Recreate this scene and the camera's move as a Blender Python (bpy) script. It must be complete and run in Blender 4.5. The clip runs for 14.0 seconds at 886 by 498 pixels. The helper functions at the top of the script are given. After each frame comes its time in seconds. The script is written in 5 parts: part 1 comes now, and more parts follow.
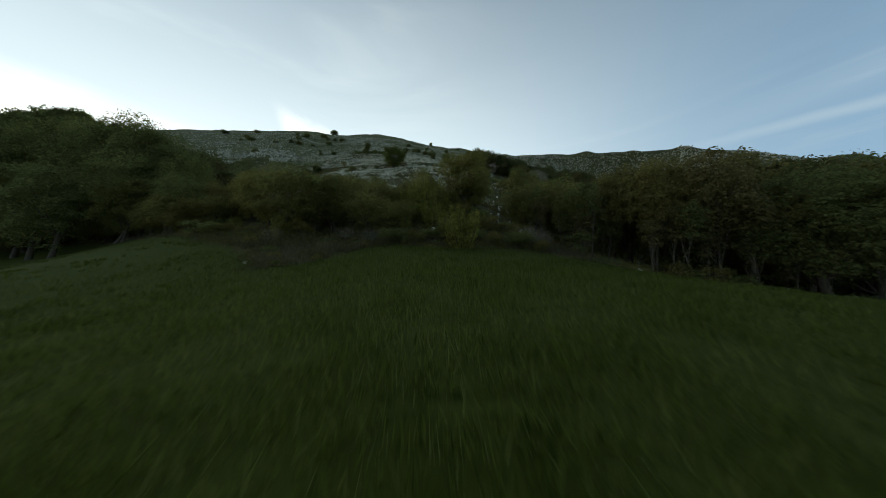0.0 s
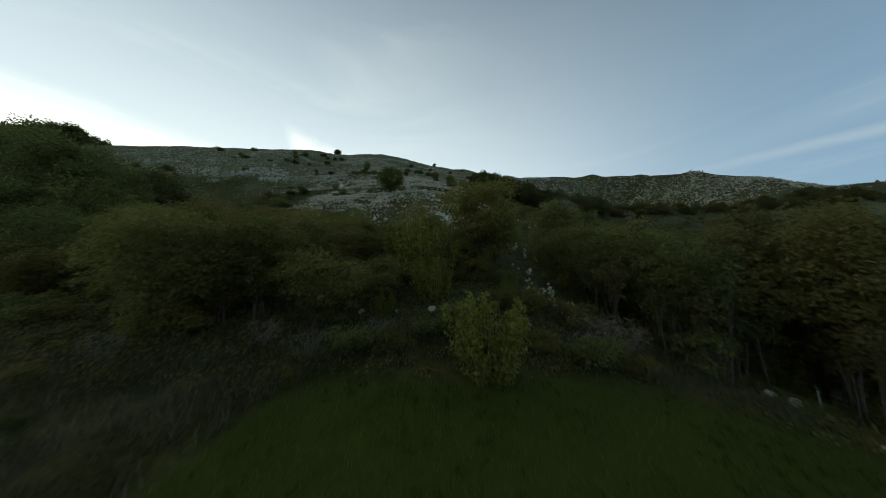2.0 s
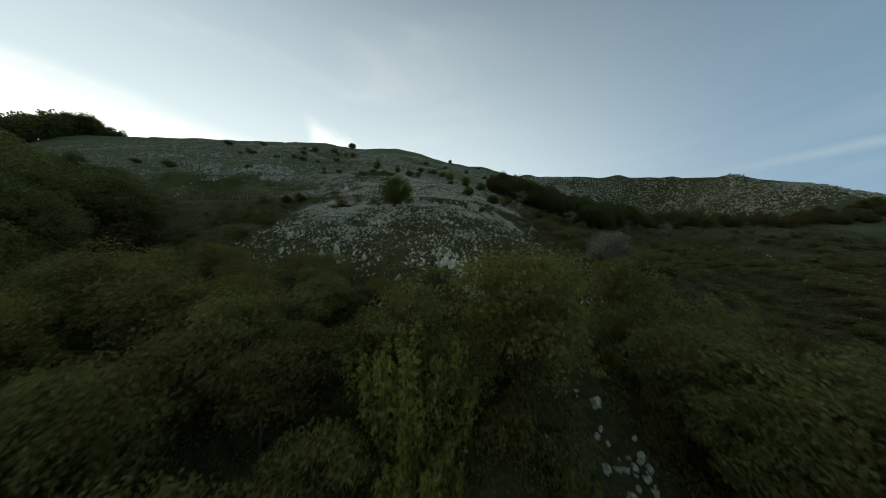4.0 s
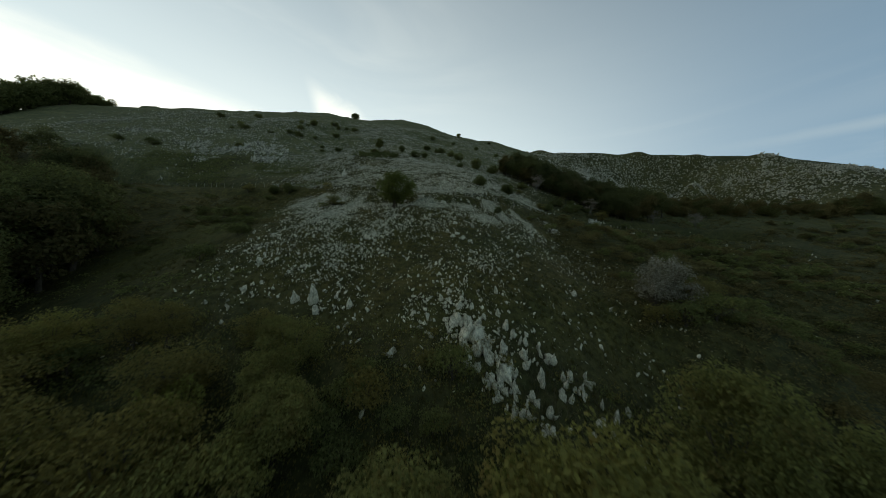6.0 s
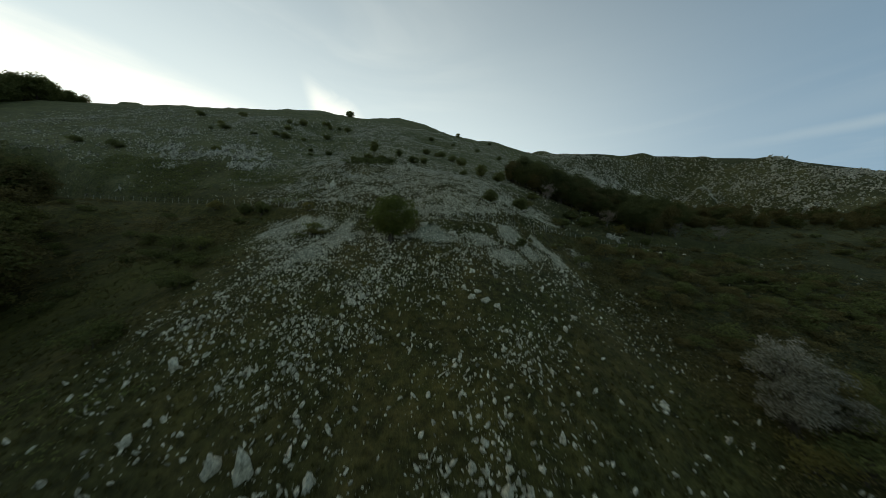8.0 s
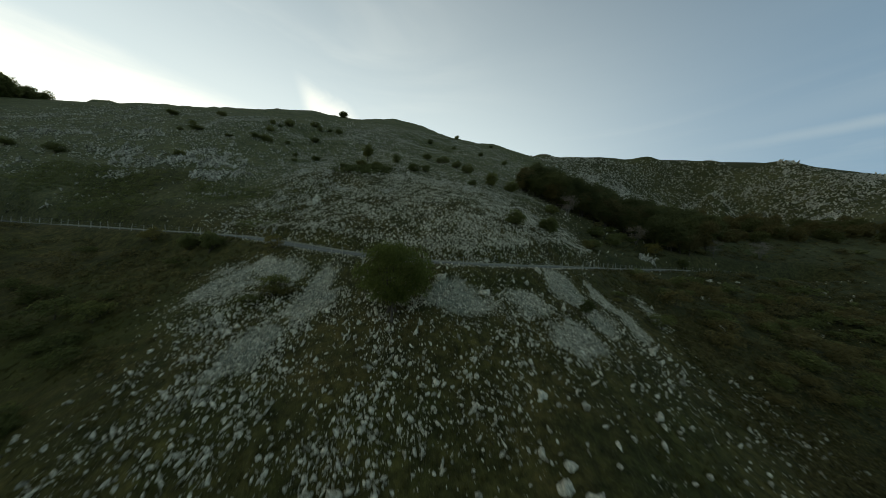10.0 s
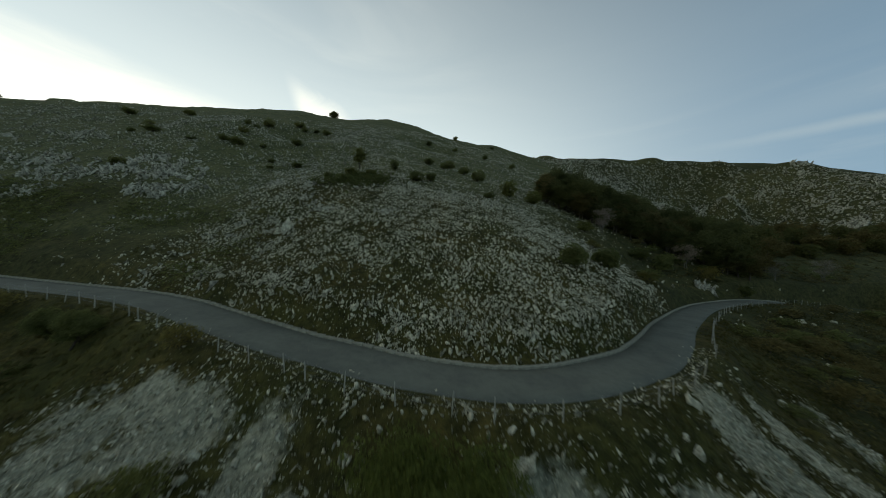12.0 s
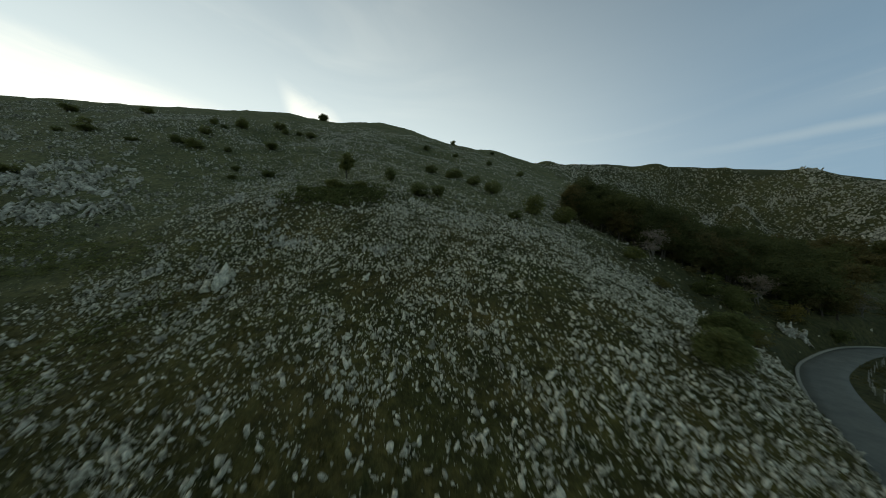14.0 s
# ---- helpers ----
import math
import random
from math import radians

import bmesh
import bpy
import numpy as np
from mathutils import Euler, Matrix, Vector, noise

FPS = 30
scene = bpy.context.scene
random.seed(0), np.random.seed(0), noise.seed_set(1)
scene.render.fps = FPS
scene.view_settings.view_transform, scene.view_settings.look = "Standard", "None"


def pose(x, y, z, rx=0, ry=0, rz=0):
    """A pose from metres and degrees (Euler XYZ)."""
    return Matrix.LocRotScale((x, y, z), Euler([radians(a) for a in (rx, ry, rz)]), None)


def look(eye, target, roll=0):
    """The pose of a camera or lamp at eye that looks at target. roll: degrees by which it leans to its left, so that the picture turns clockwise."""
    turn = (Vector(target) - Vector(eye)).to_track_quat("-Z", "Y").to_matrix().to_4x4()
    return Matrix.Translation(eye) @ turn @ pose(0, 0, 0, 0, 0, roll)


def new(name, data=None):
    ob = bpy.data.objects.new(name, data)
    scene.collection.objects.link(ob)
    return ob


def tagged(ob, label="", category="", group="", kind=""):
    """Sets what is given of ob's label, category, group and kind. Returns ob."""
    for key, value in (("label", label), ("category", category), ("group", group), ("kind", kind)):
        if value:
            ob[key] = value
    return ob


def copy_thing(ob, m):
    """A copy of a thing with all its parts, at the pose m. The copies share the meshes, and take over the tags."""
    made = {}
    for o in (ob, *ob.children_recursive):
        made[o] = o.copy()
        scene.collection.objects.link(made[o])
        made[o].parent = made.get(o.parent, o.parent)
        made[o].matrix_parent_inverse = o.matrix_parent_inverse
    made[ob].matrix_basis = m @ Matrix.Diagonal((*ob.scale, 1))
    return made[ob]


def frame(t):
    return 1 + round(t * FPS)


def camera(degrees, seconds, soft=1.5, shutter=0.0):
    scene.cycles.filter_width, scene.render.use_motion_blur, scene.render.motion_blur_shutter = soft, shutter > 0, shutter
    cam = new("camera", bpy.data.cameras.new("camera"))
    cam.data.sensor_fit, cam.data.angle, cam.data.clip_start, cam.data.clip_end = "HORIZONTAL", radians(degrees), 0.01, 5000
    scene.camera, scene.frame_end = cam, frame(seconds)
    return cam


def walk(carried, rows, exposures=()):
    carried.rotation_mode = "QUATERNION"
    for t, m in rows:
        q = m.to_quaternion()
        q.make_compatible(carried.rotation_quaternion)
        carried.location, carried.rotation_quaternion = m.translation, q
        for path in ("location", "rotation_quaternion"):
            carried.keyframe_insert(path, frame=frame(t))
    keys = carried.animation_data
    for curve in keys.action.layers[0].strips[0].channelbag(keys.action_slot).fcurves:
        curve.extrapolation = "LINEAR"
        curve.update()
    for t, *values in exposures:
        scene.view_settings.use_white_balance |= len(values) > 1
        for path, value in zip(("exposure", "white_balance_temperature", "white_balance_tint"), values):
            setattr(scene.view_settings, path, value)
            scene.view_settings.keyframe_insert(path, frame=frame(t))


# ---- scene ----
cam = camera(116.3, 14.0, soft=0.7, shutter=0.5)
METRES, EYE, TILT, LEAN, TURN = 110.0, 2.0, 3.0, 2.3, 0.0
ROWS = [
    (0.0, 0.0, 0.0, 0.0, -0.0, 0.0, -0.0),
    (0.5, -0.0021, 0.032, 0.0083, -0.15, 1.44, -0.15),
    (1.0, -0.0034, 0.0659, 0.0205, -0.1, 2.88, -0.37),
    (1.5, -0.0037, 0.0958, 0.0341, 0.08, 3.54, -0.64),
    (2.0, -0.0036, 0.1265, 0.0507, 0.32, 3.86, -1.07),
    (2.5, -0.0035, 0.153, 0.067, 0.6, 3.9, -1.66),
    (3.0, -0.0032, 0.1805, 0.0858, 1.1, 3.78, -2.34),
    (3.5, -0.0036, 0.2048, 0.1035, 1.9, 3.43, -2.84),
    (4.0, -0.0048, 0.2295, 0.1234, 2.92, 2.56, -3.28),
    (6.5, -0.0236, 0.3322, 0.204, 4.1, -3.55, -4.34),
    (7.0, -0.031, 0.359, 0.2191, 3.89, -3.58, -4.33),
    (7.5, -0.0387, 0.3859, 0.2329, 3.66, -3.49, -4.33),
    (8.0, -0.0479, 0.4172, 0.2474, 3.41, -3.39, -4.41),
    (10.5, -0.1043, 0.5967, 0.3155, 2.17, -3.06, -4.2),
    (11.0, -0.1173, 0.6375, 0.3297, 1.88, -3.01, -4.02),
    (11.5, -0.1295, 0.6757, 0.3429, 1.59, -2.96, -3.88),
    (12.0, -0.1421, 0.7174, 0.3562, 1.24, -2.85, -3.69),
    (12.5, -0.1531, 0.7561, 0.3681, 0.92, -2.72, -3.54),
    (13.0, -0.1644, 0.7977, 0.3811, 0.57, -2.52, -3.46),
    (13.5, -0.1743, 0.8363, 0.3929, 0.21, -2.24, -3.43),
    (14.0, -0.1846, 0.8778, 0.406, -0.21, -1.91, -3.46),
]
walk(cam, [(t, pose(0, 0, EYE, TILT, LEAN, TURN) @ pose(METRES * x, METRES * y, METRES * z, 90 + pitch, roll, yaw)) for t, x, y, z, yaw, pitch, roll in ROWS], exposures=[(0.0, 0.26, 7000, 4), (2.0, 0.16, 7100, 4), (4.0, 0.10, 7150, 4), (7.0, 0.06, 7400, 4), (14.0, 0.04, 7450, 4)])


# ---- world, sun and exposure ----
def node(tree, kind, **inputs):
    n = tree.nodes.new(kind)
    for key, value in inputs.items():
        k = key.replace("_", " ")
        n.inputs[int(key[1:]) if key[0] == "i" and key[1:].isdigit() else k].default_value = value
    return n


SUN_AZ, SUN_EL = -42.0, 9.0          # degrees: west of north, above the horizon
world = bpy.data.worlds.new("dusk_sky")
scene.world = world
world.use_nodes = True
wt = world.node_tree
wt.nodes.clear()
sky = wt.nodes.new("ShaderNodeTexSky")
sky.sky_type = 'NISHITA'
sky.sun_disc = False
sky.sun_elevation = radians(SUN_EL)
sky.sun_rotation = radians(SUN_AZ)
sky.altitude = 900
sky.air_density, sky.dust_density, sky.ozone_density = 1.0, 0.25, 0.9
coord = wt.nodes.new("ShaderNodeTexCoord")
# thin cloud: a bank low in the sky, thickest towards the hidden sun, drawn out along the horizon
sep = wt.nodes.new("ShaderNodeSeparateXYZ")
wt.links.new(coord.outputs["Generated"], sep.inputs[0])


def sky_noise(stretch, scale, detail, rough, twist):
    m = wt.nodes.new("ShaderNodeMapping")
    m.inputs["Scale"].default_value = stretch
    m.inputs["Rotation"].default_value = (radians(4), radians(-7), 0)
    wt.links.new(coord.outputs["Generated"], m.inputs[0])
    n = node(wt, "ShaderNodeTexNoise", Scale=scale, Detail=detail, Roughness=rough, Distortion=twist)
    wt.links.new(m.outputs[0], n.inputs["Vector"])
    return n.outputs[0]


def sky_range(source, stops, kind='SMOOTHSTEP'):
    n = wt.nodes.new("ShaderNodeMapRange")
    n.interpolation_type = kind
    for i, v in zip((1, 2, 3, 4), stops):
        n.inputs[i].default_value = v
    wt.links.new(source, n.inputs[0])
    return n.outputs[0]


def sky_math(kind, a, b):
    n = wt.nodes.new("ShaderNodeMath")
    n.operation = kind
    for i, v in enumerate((a, b)):
        if isinstance(v, float):
            n.inputs[i].default_value = v
        else:
            wt.links.new(v, n.inputs[i])
    return n.outputs[0]


torn = sky_range(sky_noise((1.0, 1.0, 11.0), 1.9, 7.0, 0.6, 0.5), (0.46, 0.74, 0.0, 1.0))
level = sky_math('ADD', sep.outputs["Z"], sky_math('MULTIPLY', sky_math('SUBTRACT', sky_noise((1.0, 1.0, 3.0), 2.2, 6.0, 0.6, 0.6), 0.5), 0.10))
bearing = sky_math('MULTIPLY', sky_math('ARCTAN2', sep.outputs["X"], sep.outputs["Y"]), 57.2958)
rise = sky_math('MULTIPLY', sky_math('ARCSINE', sep.outputs["Z"], 0.0), 57.2958)
ragged = sky_math('MULTIPLY', sky_math('SUBTRACT', sky_noise((1.0, 1.0, 2.0), 7.0, 7.0, 0.62, 0.8), 0.5), 4.0)
# a bright bank low in the west, its upper edge falling towards the north
fall = sky_math('ADD', bearing, 62.0)
over = sky_math('SUBTRACT', sky_math('ADD', rise, sky_math('MULTIPLY', ragged, 0.35)), sky_math('SUBTRACT', 22.6, sky_math('MULTIPLY', sky_math('MULTIPLY', fall, fall), 0.0036)))
bank = sky_math('MULTIPLY', sky_range(over, (2.2, -3.2, 0.0, 1.0)), sky_range(bearing, (-140.0, -100.0, 0.0, 1.0)))
bank = sky_math('MULTIPLY', bank, sky_range(sky_noise((1.0, 1.0, 7.0), 5.0, 7.0, 0.62, 0.7), (0.36, 0.64, 0.55, 1.0), 'LINEAR'))
# a torn plume above the summit
plume = sky_math('ADD', rise, sky_math('ADD', sky_math('MULTIPLY', sky_math('ADD', bearing, 31.6), 0.30), ragged))
side = sky_math('ADD', bearing, sky_math('ADD', sky_math('MULTIPLY', rise, 0.42), sky_math('MULTIPLY', ragged, 0.5)))
plume = sky_math('MULTIPLY', sky_range(plume, (29.2, 24.4, 0.0, 0.85)), sky_math('MULTIPLY', sky_range(side, (-20.6, -17.6, 0.0, 1.0)), sky_range(side, (-9.0, -13.0, 0.0, 1.0))))
# long thin streaks in the east
def sky_streak(height_deg, slope, width, first, full, most):
    off = sky_math('DIVIDE', sky_math('SUBTRACT', sky_math('ADD', rise, sky_math('MULTIPLY', ragged, 0.22)), sky_math('ADD', height_deg, sky_math('MULTIPLY', sky_math('SUBTRACT', bearing, 50.0), slope))), width)
    return sky_math('MULTIPLY', sky_range(sky_math('ABSOLUTE', off, 0.0), (1.0, 0.0, 0.0, most)), sky_math('MULTIPLY', sky_range(bearing, (first, full, 0.0, 1.0)), sky_range(bearing, (150.0, 90.0, 0.0, 1.0))))


east = sky_math('MAXIMUM', sky_streak(15.9, -0.02, 1.1, 36.0, 58.0, 0.24), sky_math('MULTIPLY', sky_streak(18.4, 0.10, 3.0, 38.0, 62.0, 0.28), sky_range(torn, (0.0, 0.7, 0.35, 1.0), 'LINEAR')))
streaks = sky_math('MULTIPLY', sky_range(level, (0.42, 0.28, 0.03, 0.34)), torn)
# thin haze that thickens towards the horizon and towards the hidden sun
haze = wt.nodes.new("ShaderNodeMapRange")
for i, v in ((1, 0.08), (2, 0.80), (3, 0.92), (4, 0.16)):
    haze.inputs[i].default_value = v
wt.links.new(sep.outputs["Z"], haze.inputs[0])
sun_way = Vector((math.sin(radians(SUN_AZ)) * math.cos(radians(SUN_EL)), math.cos(radians(SUN_AZ)) * math.cos(radians(SUN_EL)), math.sin(radians(SUN_EL))))
near_sun = node(wt, "ShaderNodeVectorMath", i1=sun_way)
near_sun.operation = 'DOT_PRODUCT'
wt.links.new(coord.outputs["Generated"], near_sun.inputs[0])
glow = wt.nodes.new("ShaderNodeMapRange")
glow.interpolation_type = 'SMOOTHSTEP'
for i, v in ((1, -0.15), (2, 0.95), (3, 0.0), (4, 1.0)):
    glow.inputs[i].default_value = v
wt.links.new(near_sun.outputs["Value"], glow.inputs[0])
wisps = sky_math('MULTIPLY', sky_range(sky_noise((1.0, 1.3, 4.0), 1.5, 5.0, 0.55, 0.6), (0.46, 0.78, 0.0, 0.16)), sky_range(bearing, (15.0, -25.0, 0.15, 1.0)))
veil = sky_math('MAXIMUM', sky_math('MAXIMUM', sky_math('MAXIMUM', bank, wisps), plume), sky_math('MAXIMUM', east, sky_math('MULTIPLY', streaks, 0.35)))
white = node(wt, "ShaderNodeMix")
white.data_type = 'RGBA'
white.inputs["A"].default_value = (1.85, 3.0, 4.6, 1)
white.inputs["B"].default_value = (7.2, 8.35, 9.3, 1)
wt.links.new(glow.outputs[0], white.inputs["Factor"])
hazy = node(wt, "ShaderNodeMix")
hazy.data_type = 'RGBA'
wt.links.new(haze.outputs[0], hazy.inputs["Factor"])
wt.links.new(sky.outputs[0], hazy.inputs["A"])
wt.links.new(white.outputs["Result"], hazy.inputs["B"])
cloudy = node(wt, "ShaderNodeMix")
cloudy.data_type = 'RGBA'
wt.links.new(veil, cloudy.inputs["Factor"])
wt.links.new(hazy.outputs["Result"], cloudy.inputs["A"])
lit = node(wt, "ShaderNodeMix")
lit.data_type = 'RGBA'
lit.inputs["A"].default_value, lit.inputs["B"].default_value = (4.6, 5.2, 5.6, 1), (9.0, 9.25, 9.3, 1)
wt.links.new(glow.outputs[0], lit.inputs["Factor"])
wt.links.new(lit.outputs["Result"], cloudy.inputs["B"])
back = node(wt, "ShaderNodeBackground", Strength=0.130)
wt.links.new(cloudy.outputs["Result"], back.inputs[0])
wout = wt.nodes.new("ShaderNodeOutputWorld")
wt.links.new(back.outputs[0], wout.inputs[0])

sun = new("sun", bpy.data.lights.new("sun", 'SUN'))
sun.data.energy, sun.data.angle, sun.data.color = 1.2, radians(10), (1.0, 0.93, 0.82)
sun.matrix_world = look(sun_way * 100, (0, 0, 0))


# ---- materials ----
def material(name, rough=0.9, spec=0.25):
    m = bpy.data.materials.new(name)
    m.use_nodes = True
    b = m.node_tree.nodes["Principled BSDF"]
    b.inputs["Roughness"].default_value = rough
    b.inputs["Specular IOR Level"].default_value = spec
    return m, m.node_tree, b


def ramp(t, source, stops):
    r = t.nodes.new("ShaderNodeValToRGB")
    e = r.color_ramp.elements
    while len(e) < len(stops):
        e.new(0.5)
    for el, (p, c) in zip(e, stops):
        el.position, el.color = p, (*c, 1)
    t.links.new(source, r.inputs[0])
    return r.outputs[0]


def noise_tex(t, scale, detail=5.0, rough=0.6, vector=None, stretch=None):
    n = node(t, "ShaderNodeTexNoise", Scale=scale, Detail=detail, Roughness=rough)
    tc = t.nodes.new("ShaderNodeTexCoord")
    v = vector or tc.outputs["Object"]
    if stretch:
        mp = t.nodes.new("ShaderNodeMapping")
        mp.inputs["Scale"].default_value = stretch
        t.links.new(v, mp.inputs[0])
        v = mp.outputs[0]
    t.links.new(v, n.inputs["Vector"])
    return n.outputs[0]


def mixed(t, fac, a, b, blend='MIX'):
    m = t.nodes.new("ShaderNodeMix")
    m.data_type, m.blend_type = 'RGBA', blend
    for s, v in (("Factor", fac), ("A", a), ("B", b)):
        if isinstance(v, (int, float)):
            m.inputs[s].default_value = v
        elif isinstance(v, tuple):
            m.inputs[s].default_value = (*v, 1)
        else:
            t.links.new(v, m.inputs[s])
    return m.outputs["Result"]


def bump(t, b, height, strength, distance):
    n = node(t, "ShaderNodeBump", Strength=strength, Distance=distance)
    t.links.new(height, n.inputs["Height"])
    t.links.new(n.outputs[0], b.inputs["Normal"])


def ground_material():
    m, t, b = material("hill_turf", 0.95, 0.12)
    at = t.nodes.new("ShaderNodeAttribute")
    at.attribute_name = "cover"
    s = t.nodes.new("ShaderNodeSeparateColor")
    t.links.new(at.outputs["Color"], s.inputs[0])
    big, mid, fine = noise_tex(t, 0.09, 4), noise_tex(t, 0.8, 6, 0.65), noise_tex(t, 7.0, 5, 0.7)
    turf = mixed(t, ramp(t, big, [(0.32, (0, 0, 0)), (0.60, (1, 1, 1))]), (0.090, 0.091, 0.020), (0.155, 0.112, 0.034))
    turf = mixed(t, ramp(t, mid, [(0.35, (0, 0, 0)), (0.7, (1, 1, 1))]), turf, (0.036, 0.041, 0.009))
    turf = mixed(t, ramp(t, fine, [(0.42, (0, 0, 0)), (0.78, (1, 1, 1))]), turf, (0.135, 0.122, 0.048))
    turf = mixed(t, 1.0, turf, ramp(t, noise_tex(t, 19.0, 4, 0.7), [(0.36, (0.45, 0.45, 0.45)), (0.60, (1, 1, 1))]), 'MULTIPLY')
    # drier, paler turf higher up; far-slope haze and light are painted into it
    dry = mixed(t, ramp(t, mid, [(0.35, (0, 0, 0)), (0.68, (1, 1, 1))]), (0.140, 0.139, 0.064), (0.096, 0.100, 0.043))
    dry = mixed(t, ramp(t, fine, [(0.42, (0, 0, 0)), (0.78, (1, 1, 1))]), dry, (0.17, 0.152, 0.074))
    turf = mixed(t, at.outputs["Alpha"], turf, dry)
    lush = mixed(t, ramp(t, mid, [(0.3, (0, 0, 0)), (0.7, (1, 1, 1))]), (0.034, 0.051, 0.004), (0.056, 0.069, 0.007))
    lush = mixed(t, ramp(t, fine, [(0.35, (0, 0, 0)), (0.8, (1, 1, 1))]), lush, (0.078, 0.079, 0.013))
    grit = mixed(t, ramp(t, noise_tex(t, 4.0, 8, 0.75), [(0.3, (0, 0, 0)), (0.7, (1, 1, 1))]), (0.24, 0.22, 0.155), (0.52, 0.48, 0.36))
    scrub = mixed(t, ramp(t, mid, [(0.3, (0, 0, 0)), (0.75, (1, 1, 1))]), (0.048, 0.052, 0.017), (0.092, 0.080, 0.032))
    c = mixed(t, s.outputs["Red"], turf, lush)
    c = mixed(t, s.outputs["Blue"], c, scrub)
    rough_edge = t.nodes.new("ShaderNodeMath")
    rough_edge.operation = 'MULTIPLY_ADD'
    rough_edge.inputs[1].default_value, rough_edge.inputs[2].default_value = 0.9, -0.45
    t.links.new(noise_tex(t, 1.6, 7, 0.7), rough_edge.inputs[0])
    plus = t.nodes.new("ShaderNodeMath")
    plus.operation = 'ADD'
    t.links.new(s.outputs["Green"], plus.inputs[0])
    t.links.new(rough_edge.outputs[0], plus.inputs[1])
    c = mixed(t, ramp(t, plus.outputs[0], [(0.42, (0, 0, 0)), (0.62, (1, 1, 1))]), c, grit)
    unmown = t.nodes.new("ShaderNodeMath")
    unmown.operation = 'SUBTRACT'
    unmown.inputs[0].default_value = 1.0
    t.links.new(s.outputs["Red"], unmown.inputs[1])
    c = mixed(t, unmown.outputs[0], c, mixed(t, 1.0, c, ramp(t, noise_tex(t, 1.3, 9, 0.78), [(0.37, (0.46, 0.48, 0.46)), (0.62, (1.45, 1.42, 1.34))]), 'MULTIPLY'))
    c = mixed(t, unmown.outputs[0], c, mixed(t, 1.0, c, ramp(t, noise_tex(t, 0.17, 5, 0.7), [(0.36, (0.66, 0.72, 0.70)), (0.62, (1.12, 1.08, 1.02))]), 'MULTIPLY'))
    t.links.new(c, b.inputs["Base Color"])
    bump(t, b, fine, 0.9, 0.10)
    return m


def rock_material(name, dark, light, scale=3.0):
    m, t, b = material(name, 0.92, 0.15)
    geo, info = t.nodes.new("ShaderNodeNewGeometry"), t.nodes.new("ShaderNodeObjectInfo")
    c = mixed(t, ramp(t, noise_tex(t, scale, 9, 0.75), [(0.36, (0, 0, 0)), (0.60, (1, 1, 1))]), dark, light)
    lichen = ramp(t, noise_tex(t, scale * 2.3, 6, 0.7), [(0.56, (1, 1, 1)), (0.68, (0.40, 0.39, 0.33))])
    c = mixed(t, 0.85, c, lichen, 'MULTIPLY')
    one = ramp(t, geo.outputs["Random Per Island"], [(0.0, (0.38, 0.38, 0.35)), (0.45, (0.95, 0.95, 0.92)), (1.0, (1.0, 1.0, 0.98))])
    c = mixed(t, 1.0, c, one, 'MULTIPLY')
    two = ramp(t, info.outputs["Random"], [(0.0, (0.86, 0.86, 0.84)), (1.0, (1, 1, 1))])
    c = mixed(t, 1.0, c, two, 'MULTIPLY')
    t.links.new(c, b.inputs["Base Color"])
    bump(t, b, noise_tex(t, scale * 4, 8, 0.75), 0.9, 0.06)
    return m


def leaf_material(name, dark, light, dry=None):
    m, t, b = material(name, 0.75, 0.10)
    geo, info = t.nodes.new("ShaderNodeNewGeometry"), t.nodes.new("ShaderNodeObjectInfo")
    c = mixed(t, geo.outputs["Random Per Island"], dark, light)
    if dry:
        c = mixed(t, ramp(t, noise_tex(t, 0.55, 3), [(0.5, (0, 0, 0)), (0.68, (1, 1, 1))]), c, dry)
    tone = ramp(t, info.outputs["Random"], [(0.0, (0.72, 0.74, 0.7)), (0.5, (1, 1, 1)), (1.0, (1.06, 1.0, 0.88))])
    c = mixed(t, 1.0, c, tone, 'MULTIPLY')
    t.links.new(c, b.inputs["Base Color"])
    glowthrough = node(t, "ShaderNodeBsdfTranslucent")
    t.links.new(c, glowthrough.inputs[0])
    mixer = node(t, "ShaderNodeMixShader", i0=0.55)
    out = t.nodes["Material Output"]
    t.links.new(b.outputs[0], mixer.inputs[1])
    t.links.new(glowthrough.outputs[0], mixer.inputs[2])
    t.links.new(mixer.outputs[0], out.inputs[0])
    return m


def plain_material(name, dark, light, scale, rough=0.85, stretch=None, relief=0.01):
    m, t, b = material(name, rough, 0.2)
    n = noise_tex(t, scale, 7, 0.68, stretch=stretch)
    c = mixed(t, ramp(t, n, [(0.3, (0, 0, 0)), (0.7, (1, 1, 1))]), dark, light)
    blot = ramp(t, noise_tex(t, scale * 0.12, 4), [(0.35, (0.75, 0.75, 0.75)), (0.65, (1, 1, 1))])
    c = mixed(t, 1.0, c, blot, 'MULTIPLY')
    t.links.new(c, b.inputs["Base Color"])
    bump(t, b, n, 0.5, relief)
    return m


